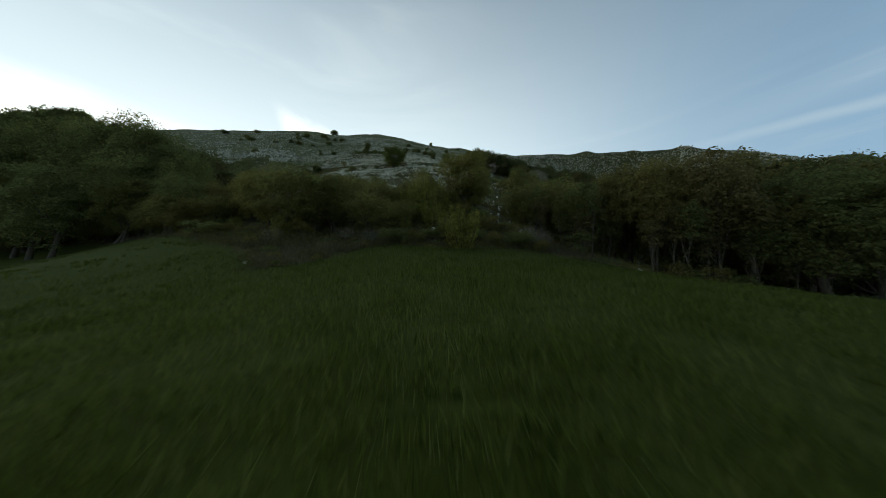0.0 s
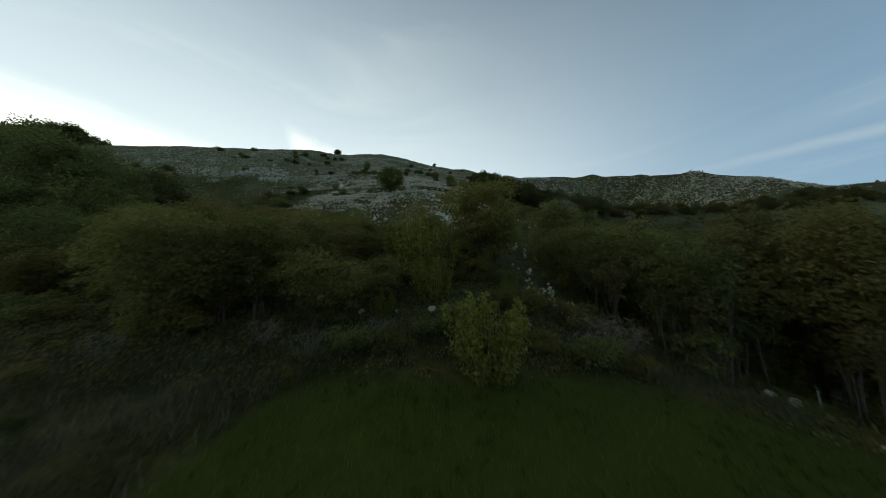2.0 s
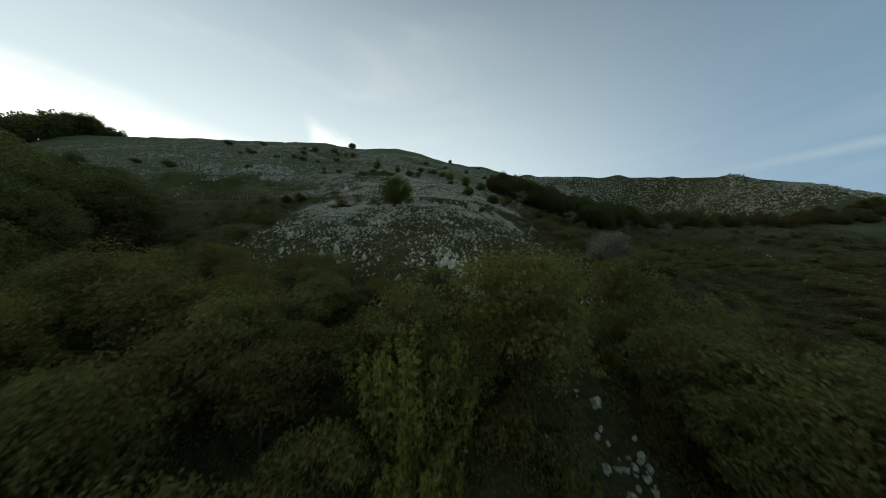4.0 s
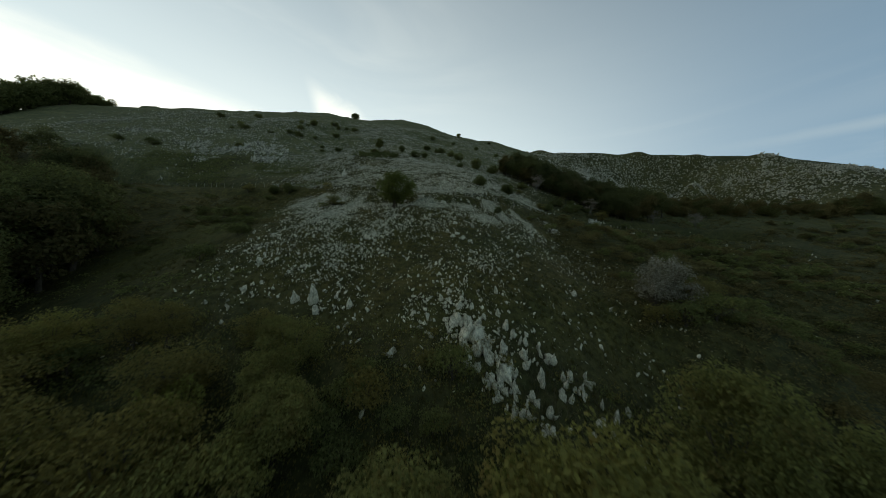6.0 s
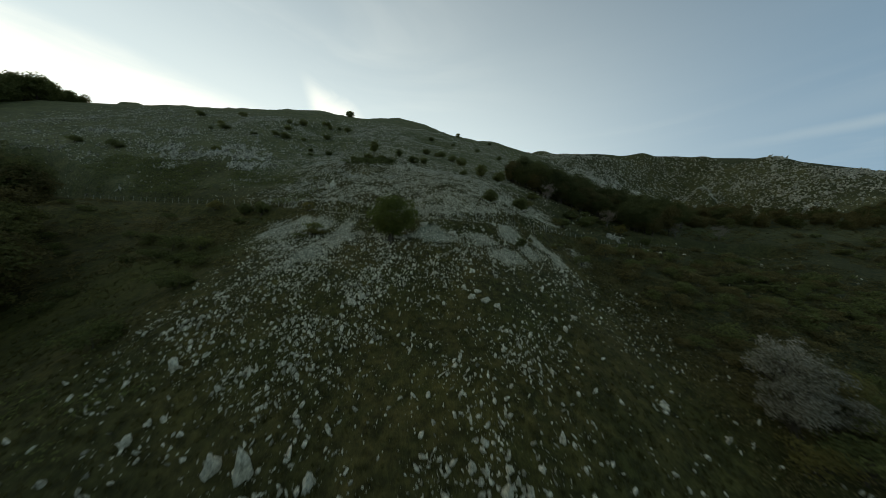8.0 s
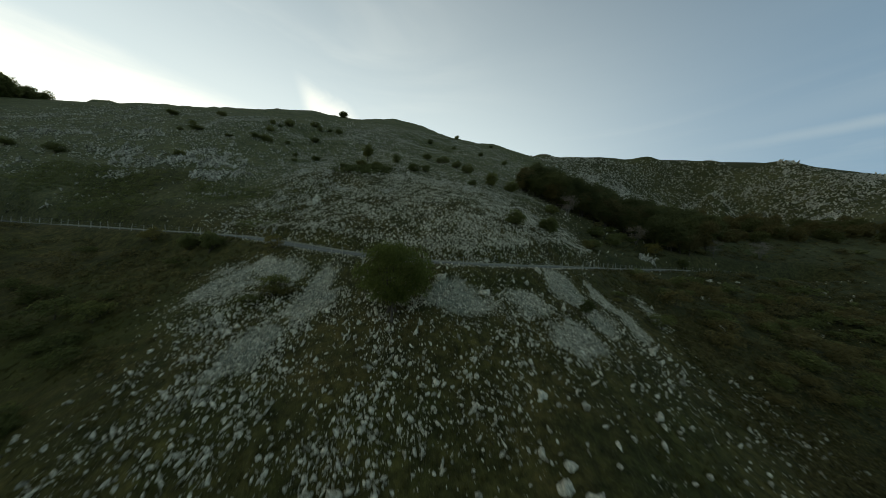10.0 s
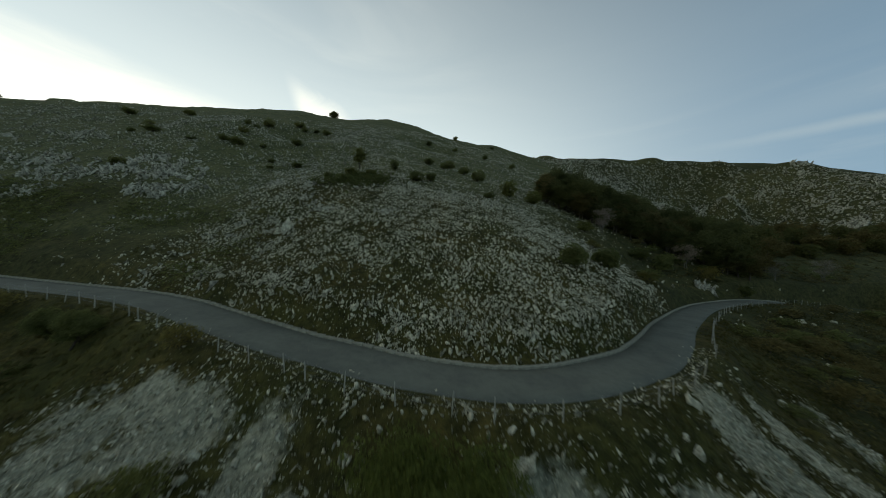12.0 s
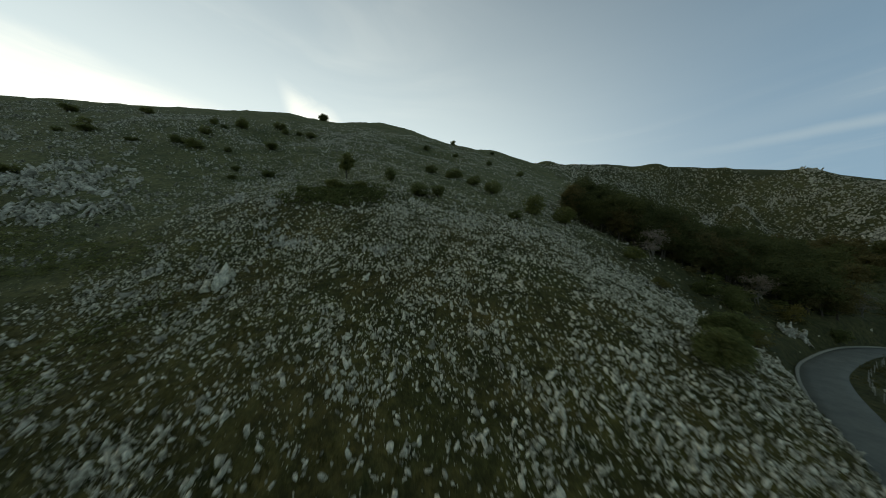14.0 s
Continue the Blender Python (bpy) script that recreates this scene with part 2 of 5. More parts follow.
TURF = ground_material()
LIMESTONE = rock_material("weathered_limestone", (0.27, 0.245, 0.168), (0.92, 0.835, 0.61))
CRAGSTONE = rock_material("grey_crag_limestone", (0.20, 0.185, 0.135), (0.78, 0.715, 0.55), 1.6)
BARK = plain_material("grey_brown_bark", (0.055, 0.043, 0.028), (0.15, 0.122, 0.084), 9.0, 0.95, (1, 1, 0.25), 0.02)
PALE_BARK = plain_material("pale_grey_bark", (0.16, 0.14, 0.105), (0.34, 0.30, 0.23), 9.0, 0.95, (1, 1, 0.3), 0.02)
LEAF_DARK = leaf_material("dark_green_leaves", (0.118, 0.130, 0.042), (0.228, 0.236, 0.080))
LEAF_OLIVE = leaf_material("olive_green_leaves", (0.165, 0.162, 0.048), (0.300, 0.284, 0.086), (0.272, 0.215, 0.070))
LEAF_GREEN = leaf_material("fresh_green_leaves", (0.096, 0.114, 0.027), (0.190, 0.212, 0.052))
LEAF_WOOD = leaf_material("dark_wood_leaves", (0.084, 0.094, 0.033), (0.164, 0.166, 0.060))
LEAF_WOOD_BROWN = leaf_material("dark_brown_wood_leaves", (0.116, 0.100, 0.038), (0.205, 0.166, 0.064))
LEAF_YELLOW = leaf_material("yellow_green_leaves", (0.200, 0.204, 0.048), (0.345, 0.335, 0.086))
LEAF_RUST = leaf_material("brownish_leaves", (0.160, 0.140, 0.042), (0.262, 0.218, 0.068))
LEAF_BROWN = leaf_material("brown_thorn_leaves", (0.138, 0.116, 0.044), (0.240, 0.198, 0.078))
TWIG_GREY = leaf_material("grey_bare_twigs", (0.22, 0.178, 0.135), (0.46, 0.38, 0.295))
BLOSSOM = leaf_material("pale_blossom_and_twigs", (0.11, 0.10, 0.045), (0.66, 0.58, 0.45), (0.15, 0.135, 0.06))
GRASS_BLADE = leaf_material("meadow_grass_blades", (0.034, 0.055, 0.006), (0.150, 0.170, 0.030))
TUSSOCK = leaf_material("brown_green_tussock", (0.052, 0.056, 0.014), (0.130, 0.112, 0.040))
SEED_GRASS = leaf_material("pale_green_grass_stalks", (0.10, 0.122, 0.030), (0.205, 0.22, 0.07))
STRAW = leaf_material("dry_straw_grass", (0.105, 0.090, 0.050), (0.235, 0.200, 0.118))


def asphalt_material():
    m, t, b = material("worn_grey_asphalt", 0.85, 0.2)
    grain = noise_tex(t, 26.0, 7, 0.7)
    c = mixed(t, ramp(t, grain, [(0.3, (0, 0, 0)), (0.7, (1, 1, 1))]), (0.128, 0.127, 0.096), (0.198, 0.196, 0.148))
    c = mixed(t, 1.0, c, ramp(t, noise_tex(t, 0.33, 5, 0.62), [(0.38, (0.82, 0.82, 0.83)), (0.60, (1.04, 1.04, 1.03))]), 'MULTIPLY')
    c = mixed(t, 1.0, c, ramp(t, noise_tex(t, 1.9, 6, 0.7), [(0.34, (0.84, 0.84, 0.84)), (0.56, (1, 1, 1))]), 'MULTIPLY')
    t.links.new(c, b.inputs["Base Color"])
    bump(t, b, grain, 0.5, 0.006)
    return m


ASPHALT = asphalt_material()
CONCRETE = plain_material("weathered_kerb_concrete", (0.23, 0.21, 0.15), (0.50, 0.465, 0.34), 4.0, 0.9, None, 0.01)
POST_WOOD = plain_material("silvered_fence_wood", (0.35, 0.325, 0.25), (0.55, 0.51, 0.40), 11.0, 0.9, (1, 1, 0.15), 0.01)
WIRE = plain_material("galvanised_wire", (0.22, 0.22, 0.22), (0.34, 0.34, 0.34), 20.0, 0.5)


# ---- the lie of the land ----
# landforms: centre x, centre y, radius, height
MEADOW_FORMS = [
    (0, -192.5, 70, 33.49), (80, -150, 120, -46.11), (0, -63, 42, 17.66), (70, -40, 10, 14.3),
    (0, -25, 10, 0.68), (0, 0, 10, 0.96), (30, 5, 10, 1.26), (-15, 7.5, 10, -1.48),
    (60, 20, 16, 7.08), (10, 30, 10, -1.53), (-5, 35, 10, -2.01), (-84, 42, 42, -17.09),
    (44, 44, 16, -13.91), (5, 45, 10, 2.41), (-30, 50, 10, 1.25), (-7.5, 50, 10, -0.94),
    (-245, 52.5, 70, -8.01), (20, 55, 10, -5.23), (230, 60, 70, 6.2), (2.5, 62.5, 10, 1.97),
    (30, 62.5, 10, 8.93), (-15, 70, 10, 0.06), (-27.5, 70, 10, 1.97),
]
SPUR_FORMS = [
    (40, 75, 10, -1.78), (22.5, 80, 10, -3.27), (57.5, 82.5, 10, -5.82), (-5, 85, 10, 1.53),
    (0, 94.5, 42, 2.91), (105, 94.5, 42, -1.01), (27.5, 95, 10, -2.32), (-22.5, 102.5, 10, -1.34),
    (-92.5, 102.5, 10, 5.89), (-126, 105, 42, -12.66), (-32.5, 107.5, 10, 1.54), (17.5, 110, 10, -1.25),
    (-52, 112, 16, -3.3), (60, 112.5, 10, -4.07), (-82.5, 112.5, 10, -3.37), (0, 112.5, 10, 0.97),
    (-100, 115, 10, -4.26), (-5, 125, 10, 1.11), (-42.5, 125, 10, -3.15), (-65, 132.5, 10, -2.79),
    (36, 136, 16, -6.37), (-45, 137.5, 10, 1.67), (-136, 144, 16, 1.92),
]
SLOPE_FORMS = [
    (55, 150, 10, -3.35), (94.5, 157.5, 42, -5.96), (-64, 164, 16, -6.8), (-102.5, 192.5, 10, 2.74),
    (-294, 199.5, 42, 14.16), (-85, 202.5, 10, -7.48), (-22.5, 240, 10, -10.57), (-290, 245, 10, 4.11),
    (392, 248, 16, 14.14), (-220.5, 252, 42, -0.74), (-305, 275, 10, 12.38), (330, 297.5, 10, 2.15),
    (210, 304.5, 42, -52.09), (212.5, 305, 10, 35.28), (-140, 315, 70, -19.44), (-300, 316, 16, 10.77),
    (-147.5, 317.5, 10, 3.16), (302.5, 332.5, 10, 5.69), (-221, 338, 26, -2.97), (-32.5, 350, 10, 2.6),
    (300, 360, 120, 93.78), (-420, 360, 120, 18.15), (-285, 360, 10, 8.96),
]
RIDGE_FORMS = [
    (262.5, 360, 10, 7.71), (30, 365, 10, 4.32), (63, 367.5, 42, 11.05), (90, 382.5, 10, 11.19),
    (-143, 383.5, 26, -7.08), (212.5, 387.5, 10, 6.94), (-237.5, 397.5, 10, 5.61), (157.5, 399, 42, 25.5),
    (231, 399, 42, 6.83), (-80, 404, 16, -7.07), (-26, 409.5, 26, 4.34), (-204, 420, 16, 7.01),
    (-80, 425, 10, -5.67), (-165, 440, 220, 223.06), (-73.5, 441, 42, 20.62), (605, 495, 220, 97.61),
    (210, 507.5, 70, 26.48), (-540, 510, 120, 63.73), (-260, 550, 70, -17.23), (80, 570, 120, -2.29),
    (300, 660, 120, 74.35), (-360, 690, 120, 74.64), (-120, 750, 120, 58.28),
]


def lattice(ix, iy, seed):
    h = (ix * 374761393 + iy * 668265263 + seed * 974634777) & 0xFFFFFFFF
    h = ((h ^ (h >> 13)) * 1274126177) & 0xFFFFFFFF
    return ((h ^ (h >> 16)) & 0xFFFF) / 65535.0


def value_noise(x, y, size, seed=0):
    """Smooth noise from 0 to 1 with features of that size in metres."""
    x, y = np.asarray(x, float) / size, np.asarray(y, float) / size
    ix, iy = np.floor(x).astype(np.int64), np.floor(y).astype(np.int64)
    u, v = x - ix, y - iy
    u, v = u * u * (3 - 2 * u), v * v * (3 - 2 * v)
    a, b = lattice(ix, iy, seed), lattice(ix + 1, iy, seed)
    c, d = lattice(ix, iy + 1, seed), lattice(ix + 1, iy + 1, seed)
    return (a * (1 - u) + b * u) * (1 - v) + (c * (1 - u) + d * u) * v


def layered(x, y, size, seed=0, octaves=4):
    return sum(value_noise(x, y, size / 2 ** k, seed + k) * 0.5 ** k for k in range(octaves)) / (2 - 0.5 ** (octaves - 1))


def smooth(a, b, v):
    s = np.clip((np.asarray(v, float) - a) / (b - a), 0, 1)
    return s * s * (3 - 2 * s)


def spline(points, step=1.0):
    """A smooth line through the points, cut into equal steps."""
    p = np.array(points, float)
    p = np.vstack([2 * p[0] - p[1], p, 2 * p[-1] - p[-2]])
    out = []
    for i in range(1, len(p) - 2):
        u = np.linspace(0, 1, 24, endpoint=False)[:, None]
        a, b, c, d = p[i - 1], p[i], p[i + 1], p[i + 2]
        out.append(0.5 * (2 * b + (c - a) * u + (2 * a - 5 * b + 4 * c - d) * u ** 2 + (3 * b - a - 3 * c + d) * u ** 3))
    out = np.vstack(out + [p[-2:-1]])
    s = np.concatenate([[0], np.cumsum(np.linalg.norm(np.diff(out[:, :2], axis=0), axis=1))])
    n = int(s[-1] / step)
    return np.stack([np.interp(np.linspace(0, s[-1], n + 1), s, out[:, k]) for k in range(out.shape[1])], 1)


ROAD = spline([(-150, 128, 43.0), (-110, 118, 41.3), (-85, 114, 40.6), (-66, 110.5, 40.1), (-52.5, 108, 39.8), (-43.7, 105.7, 39.4),
               (-37.6, 103.3, 38.9), (-31.5, 101, 38.3), (-26.5, 99.3, 37.8), (-22, 98, 37.5), (-17.7, 96.6, 37.2), (-13, 95.7, 37.0),
               (-9.2, 95.5, 36.9), (-5.0, 96.4, 36.8), (0.4, 99.1, 36.7), (4.6, 102, 36.5), (9.8, 106.9, 36.4), (18, 115.8, 35.9),
               (28, 125.3, 35.5), (36.5, 132.9, 35.1), (44.8, 139, 34.9), (57, 145, 34.9), (66, 148.5, 34.7), (76, 151.5, 34.0), (88, 155, 32.6), (104, 158.5, 31.0), (122, 163, 30.0)])
ROAD_HALF = 2.25


def road_side(x, y):
    """Distance from the road's centre line, positive towards the uphill side, and the road's height there."""
    x, y = np.asarray(x, float).ravel(), np.asarray(y, float).ravel()
    d, z = np.full(x.shape, 1e3), np.zeros(x.shape)
    near = np.flatnonzero((x > -160) & (x < 125) & (y > 70) & (y < 175))
    t = np.gradient(ROAD[:, :2], axis=0)
    t /= np.linalg.norm(t, axis=1)[:, None]
    for part in np.array_split(near, max(1, len(near) // 4000)):
        if len(part):
            dx, dy = x[part, None] - ROAD[None, :, 0], y[part, None] - ROAD[None, :, 1]
            k = np.argmin(dx * dx + dy * dy, axis=1)
            r = np.arange(len(part))
            along = dx[r, k] * t[k, 0] + dy[r, k] * t[k, 1]
            side = -dx[r, k] * t[k, 1] + dy[r, k] * t[k, 0]
            d[part] = np.where(np.abs(along) < 1.5, side, np.hypot(dx[r, k], dy[r, k]) * np.sign(side))
            z[part] = ROAD[k, 2]
    return d, z


def meadow_edge(x):
    """The y at which the mown meadow ends and the scrub begins."""
    x = np.asarray(x, float)
    return np.interp(x, [-90, -70, -50, -35, -26, -21, -16, -12.3, -10, -8.5, -7.4, -5, 3, 12, 20, 32, 60, 90], [53, 53, 43, 35.3, 29, 26.5, 21.5, 17.2, 18, 21, 25.5, 28, 28, 28.5, 26, 22, 12, 0])


CREST_FORMS = [(-116, 414, 17, -6.0), (-48, 410, 22, -5.0), (16, 362, 22, 5.0), (48, 345, 18, 3.5), (118, 382, 34, 9.0), (295, 350, 42, 5.0), (240, 395, 22, 4.5), (272, 358, 12, -3.5), (302, 336, 20, -4.0), (324, 303, 12, -2.5), (90, 381, 11, -4.5), (17, 361, 10, -2.0), (145, 386, 12, -1.8), (182, 394, 12, 1.5)]


def height(x, y, rough=True):
    """The ground's height; x and y are arrays."""
    x, y = np.asarray(x, float), np.asarray(y, float)
    shape = x.shape
    x, y = x.ravel(), y.ravel()
    z = np.full(x.shape, -12.0)
    for cx, cy, r, h in MEADOW_FORMS + SPUR_FORMS + SLOPE_FORMS + RIDGE_FORMS + CREST_FORMS:
        z += h * np.exp(-((x - cx) ** 2 + (y - cy) ** 2) / (2 * r * r))
    behind = smooth(-20, -160, y)
    z = z * (1 - behind) - 14 * behind
    if rough:
        far = smooth(60, 260, np.hypot(x, y - 60))
        wild = smooth(-2, 5, y - meadow_edge(x))
        calm = 1 - 0.6 * smooth(45, 95, x) * smooth(180, 240, y)
        z += wild * ((layered(x, y, 9, 3) - 0.5) * (0.9 + 2.0 * far) * calm + (value_noise(x, y, 1.3, 9) - 0.5) * 0.22)
        z += far * (layered(x, y, 45, 21) - 0.5) * 4.5 * calm + (layered(x, y, 6, 30) - 0.5) * 0.25 * (1 - wild)
    d, rz = road_side(x, y)
    keep = np.where(d > 0, smooth(ROAD_HALF + 0.5, ROAD_HALF + 2.4, d), smooth(ROAD_HALF + 0.9, ROAD_HALF + 5.0, -d))
    z = (rz - 0.08) * (1 - keep) + z * keep
    return z.reshape(shape)


def ground_at(x, y):
    return float(height(np.array([x]), np.array([y]))[0])


# stretches of bare scree under the road, and of dark scrub
def scree(x, y):
    x, y = np.asarray(x, float), np.asarray(y, float)
    d = road_side(x, y)[0].reshape(x.shape)
    s, px, py = np.zeros(x.shape), x, y
    x, y = x + (layered(x, y, 5, 35) - 0.5) * 3.4, y + (layered(x, y, 5, 38) - 0.5) * 3.4
    for cx, cy, rx, ry in ((-34, 93.2, 5, 2.0), (-29, 93.2, 3.2, 2.2), (-35, 89.3, 2.6, 3.2), (-23, 88.2, 2.8, 4.6), (-24.4, 81, 2.4, 4), (-6.5, 87.8, 4.6, 2.4), (-1, 88, 3.6, 2.0), (2.4, 85.6, 2.8, 2.4), (5.2, 94.2, 2.2, 3.2), (7.4, 90.8, 2.2, 3.0), (10.4, 97, 1.6, 2.4), (12.6, 93.5, 1.3, 3.0), (19.2, 100, 1.2, 4.0)):
        s = np.maximum(s, np.exp(-((x - cx) / rx) ** 2 - ((y - cy) / ry) ** 2))
    s = s * (0.55 + 0.75 * smooth(0.34, 0.6, layered(px, py, 2.2, 36)))
    s = s * (1 - np.exp(-((px + 28) / 2.6) ** 2 - ((py - 88.3) / 2.2) ** 2))
    return np.maximum(1.15 * s, 0.3 * np.exp(-((d + 3.0) / 0.8) ** 2) * (np.abs(d) < 6))


def scrubby(x, y):
    x, y = np.asarray(x, float), np.asarray(y, float)
    s = smooth(2, 9, y - meadow_edge(x)) * smooth(62, 50, y - 0.25 * np.abs(x + 5))
    s = np.maximum(s, smooth(15, 27, x - 0.06 * y) * smooth(190, 165, y))
    s = np.maximum(s, 0.12 * smooth(-34, -44, x) * smooth(100, 88, y))
    for cx, cy, rx, ry in ((-38, 148, 9, 9), (35, 150, 22, 12), (60, 170, 35, 16), (-92, 131, 14, 7), (150, 200, 70, 22), (-75, 118, 18, 5)):
        s = np.maximum(s, np.exp(-((x - cx) / rx) ** 2 - ((y - cy) / ry) ** 2))
    return np.clip(s, 0, 1)


def stoniness(x, y):
    """How thickly the ground is strewn with limestone, 0 to 1."""
    x, y = np.asarray(x, float), np.asarray(y, float)
    d = road_side(x, y)[0].reshape(x.shape)
    spur = smooth(48, 56, y) * smooth(100, 92, y) * smooth(-36, -26, x + 0.1 * (y - 70)) * smooth(30, 16, x - 0.15 * (y - 60)) * (1 - 0.74 * smooth(-1, 8, x) * smooth(57, 63, y) * smooth(86, 80, y))
    spur = spur * (1 - 0.72 * smooth(88, 91.5, y)) * (0.75 + 0.75 * smooth(-5, -14, x) * smooth(54, 60, y)) * (0.29 + 0.6 * np.exp(-((x + 1) / 5) ** 2 - ((y - 55) / 6) ** 2) + 0.25 * smooth(72, 86, y))
    nose = smooth(2.4, 3.4, d) * smooth(178, 142, y) * smooth(-78, -28, x + 0.1 * (y - 100)) * smooth(34, 12, x - 0.10 * (y - 110)) * (y > 80)
    left = 0.55 * smooth(118, 134, y) * smooth(-52, -74, x) * smooth(240, 180, y) * smooth(-230, -190, x)
    crest = np.interp(x, [80, 145, 210, 242, 270, 300, 324, 420], [379, 386, 391, 393, 360, 340, 303, 260])
    ridge = 0.95 * smooth(60, 120, x) * smooth(205, 250, y - 0.1 * x) * smooth(-3, -18, y - crest)
    top = 0.55 * smooth(138, 160, y) * smooth(64, 24, x) * smooth(-120, -60, x)
    sparse = 0.30 * smooth(3.0, 6.0, d) * smooth(-120, -90, x) * smooth(-30, -45, x) * smooth(150, 125, y) * (y > 80)
    s = np.maximum.reduce([spur, 0.95 * nose, left, ridge, top, sparse])
    patch = (0.55 + 0.55 * smooth(0.36, 0.60, layered(x, y, 17, 51))) * (0.45 + 0.75 * smooth(0.38, 0.62, layered(x, y, 4.5, 57))) * (0.45 + 0.9 * smooth(0.38, 0.62, value_noise(x, y, 1.5, 59)))
    return np.clip(s * patch, 0, 1) * (1 - 0.9 * scrubby(x, y)) * (np.abs(d) > ROAD_HALF + 0.5)


# ---- helpers for meshes ----
def mesh_of(name, verts, faces, mat=None, flat=True):
    me = bpy.data.meshes.new(name)
    verts = np.asarray(verts, np.float32)
    if isinstance(faces, np.ndarray):
        n, k = faces.shape
        me.vertices.add(len(verts))
        me.vertices.foreach_set("co", verts.ravel())
        me.loops.add(n * k)
        me.loops.foreach_set("vertex_index", faces.astype(np.int32).ravel())
        me.polygons.add(n)
        me.polygons.foreach_set("loop_start", np.arange(0, n * k, k, dtype=np.int32))
        me.polygons.foreach_set("loop_total", np.full(n, k, np.int32))
        me.update(calc_edges=True)
    else:
        me.from_pydata([tuple(v) for v in verts], [], faces)
    if not flat:
        me.polygons.foreach_set("use_smooth", np.ones(len(me.polygons), bool))
    if mat:
        me.materials.append(mat)
    return me


def join(meshes):
    """Several (verts, faces) arrays as one."""
    vs, fs, n = [], [], 0
    for v, fa in meshes:
        vs.append(v)
        fs.append(np.asarray(fa) + n)
        n += len(v)
    return np.vstack(vs), np.vstack(fs)


def empty(name, m, label, category, group=""):
    ob = new(name)
    ob.empty_display_size = 0.3
    ob.matrix_basis = m
    return tagged(ob, label, category, group)


def child(name, me, parent, label=""):
    ob = new(name, me)
    ob.parent = parent
    return tagged(ob, label)


def tube(path, radii, sides=6):
    path, radii = np.asarray(path, float), np.asarray(radii, float)
    t = np.gradient(path, axis=0)
    t /= np.linalg.norm(t, axis=1)[:, None] + 1e-9
    ref = np.array([0.9, 0.1, 0.42])
    u = np.cross(t, ref)
    u /= np.linalg.norm(u, axis=1)[:, None] + 1e-9
    v = np.cross(t, u)
    a = np.arange(sides) / sides * 2 * np.pi
    ring = path[:, None] + radii[:, None, None] * (np.cos(a)[None, :, None] * u[:, None] + np.sin(a)[None, :, None] * v[:, None])
    i, j = np.meshgrid(np.arange(len(path) - 1), np.arange(sides), indexing="ij")
    k = (j + 1) % sides
    faces = np.stack([i * sides + j, i * sides + k, (i + 1) * sides + k, (i + 1) * sides + j], -1).reshape(-1, 4)
    return ring.reshape(-1, 3), faces


def leaf_cards(centres, out, size, rng, long=1.5):
    """One small folded leaf spray (a rhombic face) at each centre."""
    n = len(centres)
    w = out + rng.normal(0, 0.75, (n, 3)) + np.array([0, 0, 0.5])
    w /= np.linalg.norm(w, axis=1)[:, None] + 1e-9
    a = np.cross(w, rng.normal(0, 1, (n, 3)))
    a /= np.linalg.norm(a, axis=1)[:, None] + 1e-9
    b = np.cross(w, a)
    s = size * rng.uniform(0.6, 1.4, (n, 1))
    v = np.stack([centres - a * s * long * 0.5, centres - b * s * 0.42 + w * s * 0.12, centres + a * s * long * 0.5, centres + b * s * 0.42 + w * s * 0.12], 1)
    return v.reshape(-1, 3), np.arange(4 * n).reshape(-1, 4)


def crown(rng, radius, low, high, lobes, leaves, size, lobe=0.42, shell=0.75, long=1.5):
    """Leaves on many overlapping boughs, with gaps; from height low to high."""
    mid, half = (low + high) / 2, (high - low) / 2
    w = rng.normal(0, 1, (lobes, 3))
    w /= np.linalg.norm(w, axis=1)[:, None]
    c = w * rng.uniform(0.45, 0.86, (lobes, 1)) * np.array([radius, radius, half]) * rng.uniform(0.85, 1.03, (lobes, 1)) + np.array([0, 0, mid])
    r = lobe * min(radius, half * 1.3) * rng.uniform(0.6, 1.25, lobes)
    k = rng.integers(0, lobes, leaves)
    o = rng.normal(0, 1, (leaves, 3))
    o /= np.linalg.norm(o, axis=1)[:, None]
    o[:, 2] = np.where(o[:, 2] < -0.25, -o[:, 2] * 0.5, o[:, 2])
    p = c[k] + o * (r[k] * (shell + (1.12 - shell) * rng.random(leaves) ** 0.6))[:, None]
    p[:, 2] = np.maximum(p[:, 2], low * 0.6)
    return c, leaf_cards(p, o, size, rng, long)


def limbs(rng, centres, base, fork, girth, wide=0.03):
    """A tapered, bent trunk with boughs out to the centres."""
    top = np.array([rng.normal(0, 0.15) * fork * 0.3, rng.normal(0, 0.15) * fork * 0.3, fork])
    s = np.linspace(0, 1, 7)[:, None]
    bend = np.sin(s * 2.6 + rng.random() * 3) * 0.06 * fork * np.array([1, 0.6, 0])
    trunk = base + (top - base) * s + bend - bend[0]
    parts = [tube(trunk, girth * (1.35 - 0.62 * s[:, 0] ** 0.5), 8)]
    for c in centres:
        st = trunk[rng.integers(3, 7)]
        m = (st + c) / 2 + np.array([0, 0, -0.12 * np.linalg.norm(c - st)])
        q = np.linspace(0, 1, 5)[:, None]
        parts.append(tube((1 - q) ** 2 * st + 2 * q * (1 - q) * m + q * q * c, np.linspace(girth * 0.42, wide * 0.5, 5), 5))
    return join(parts)


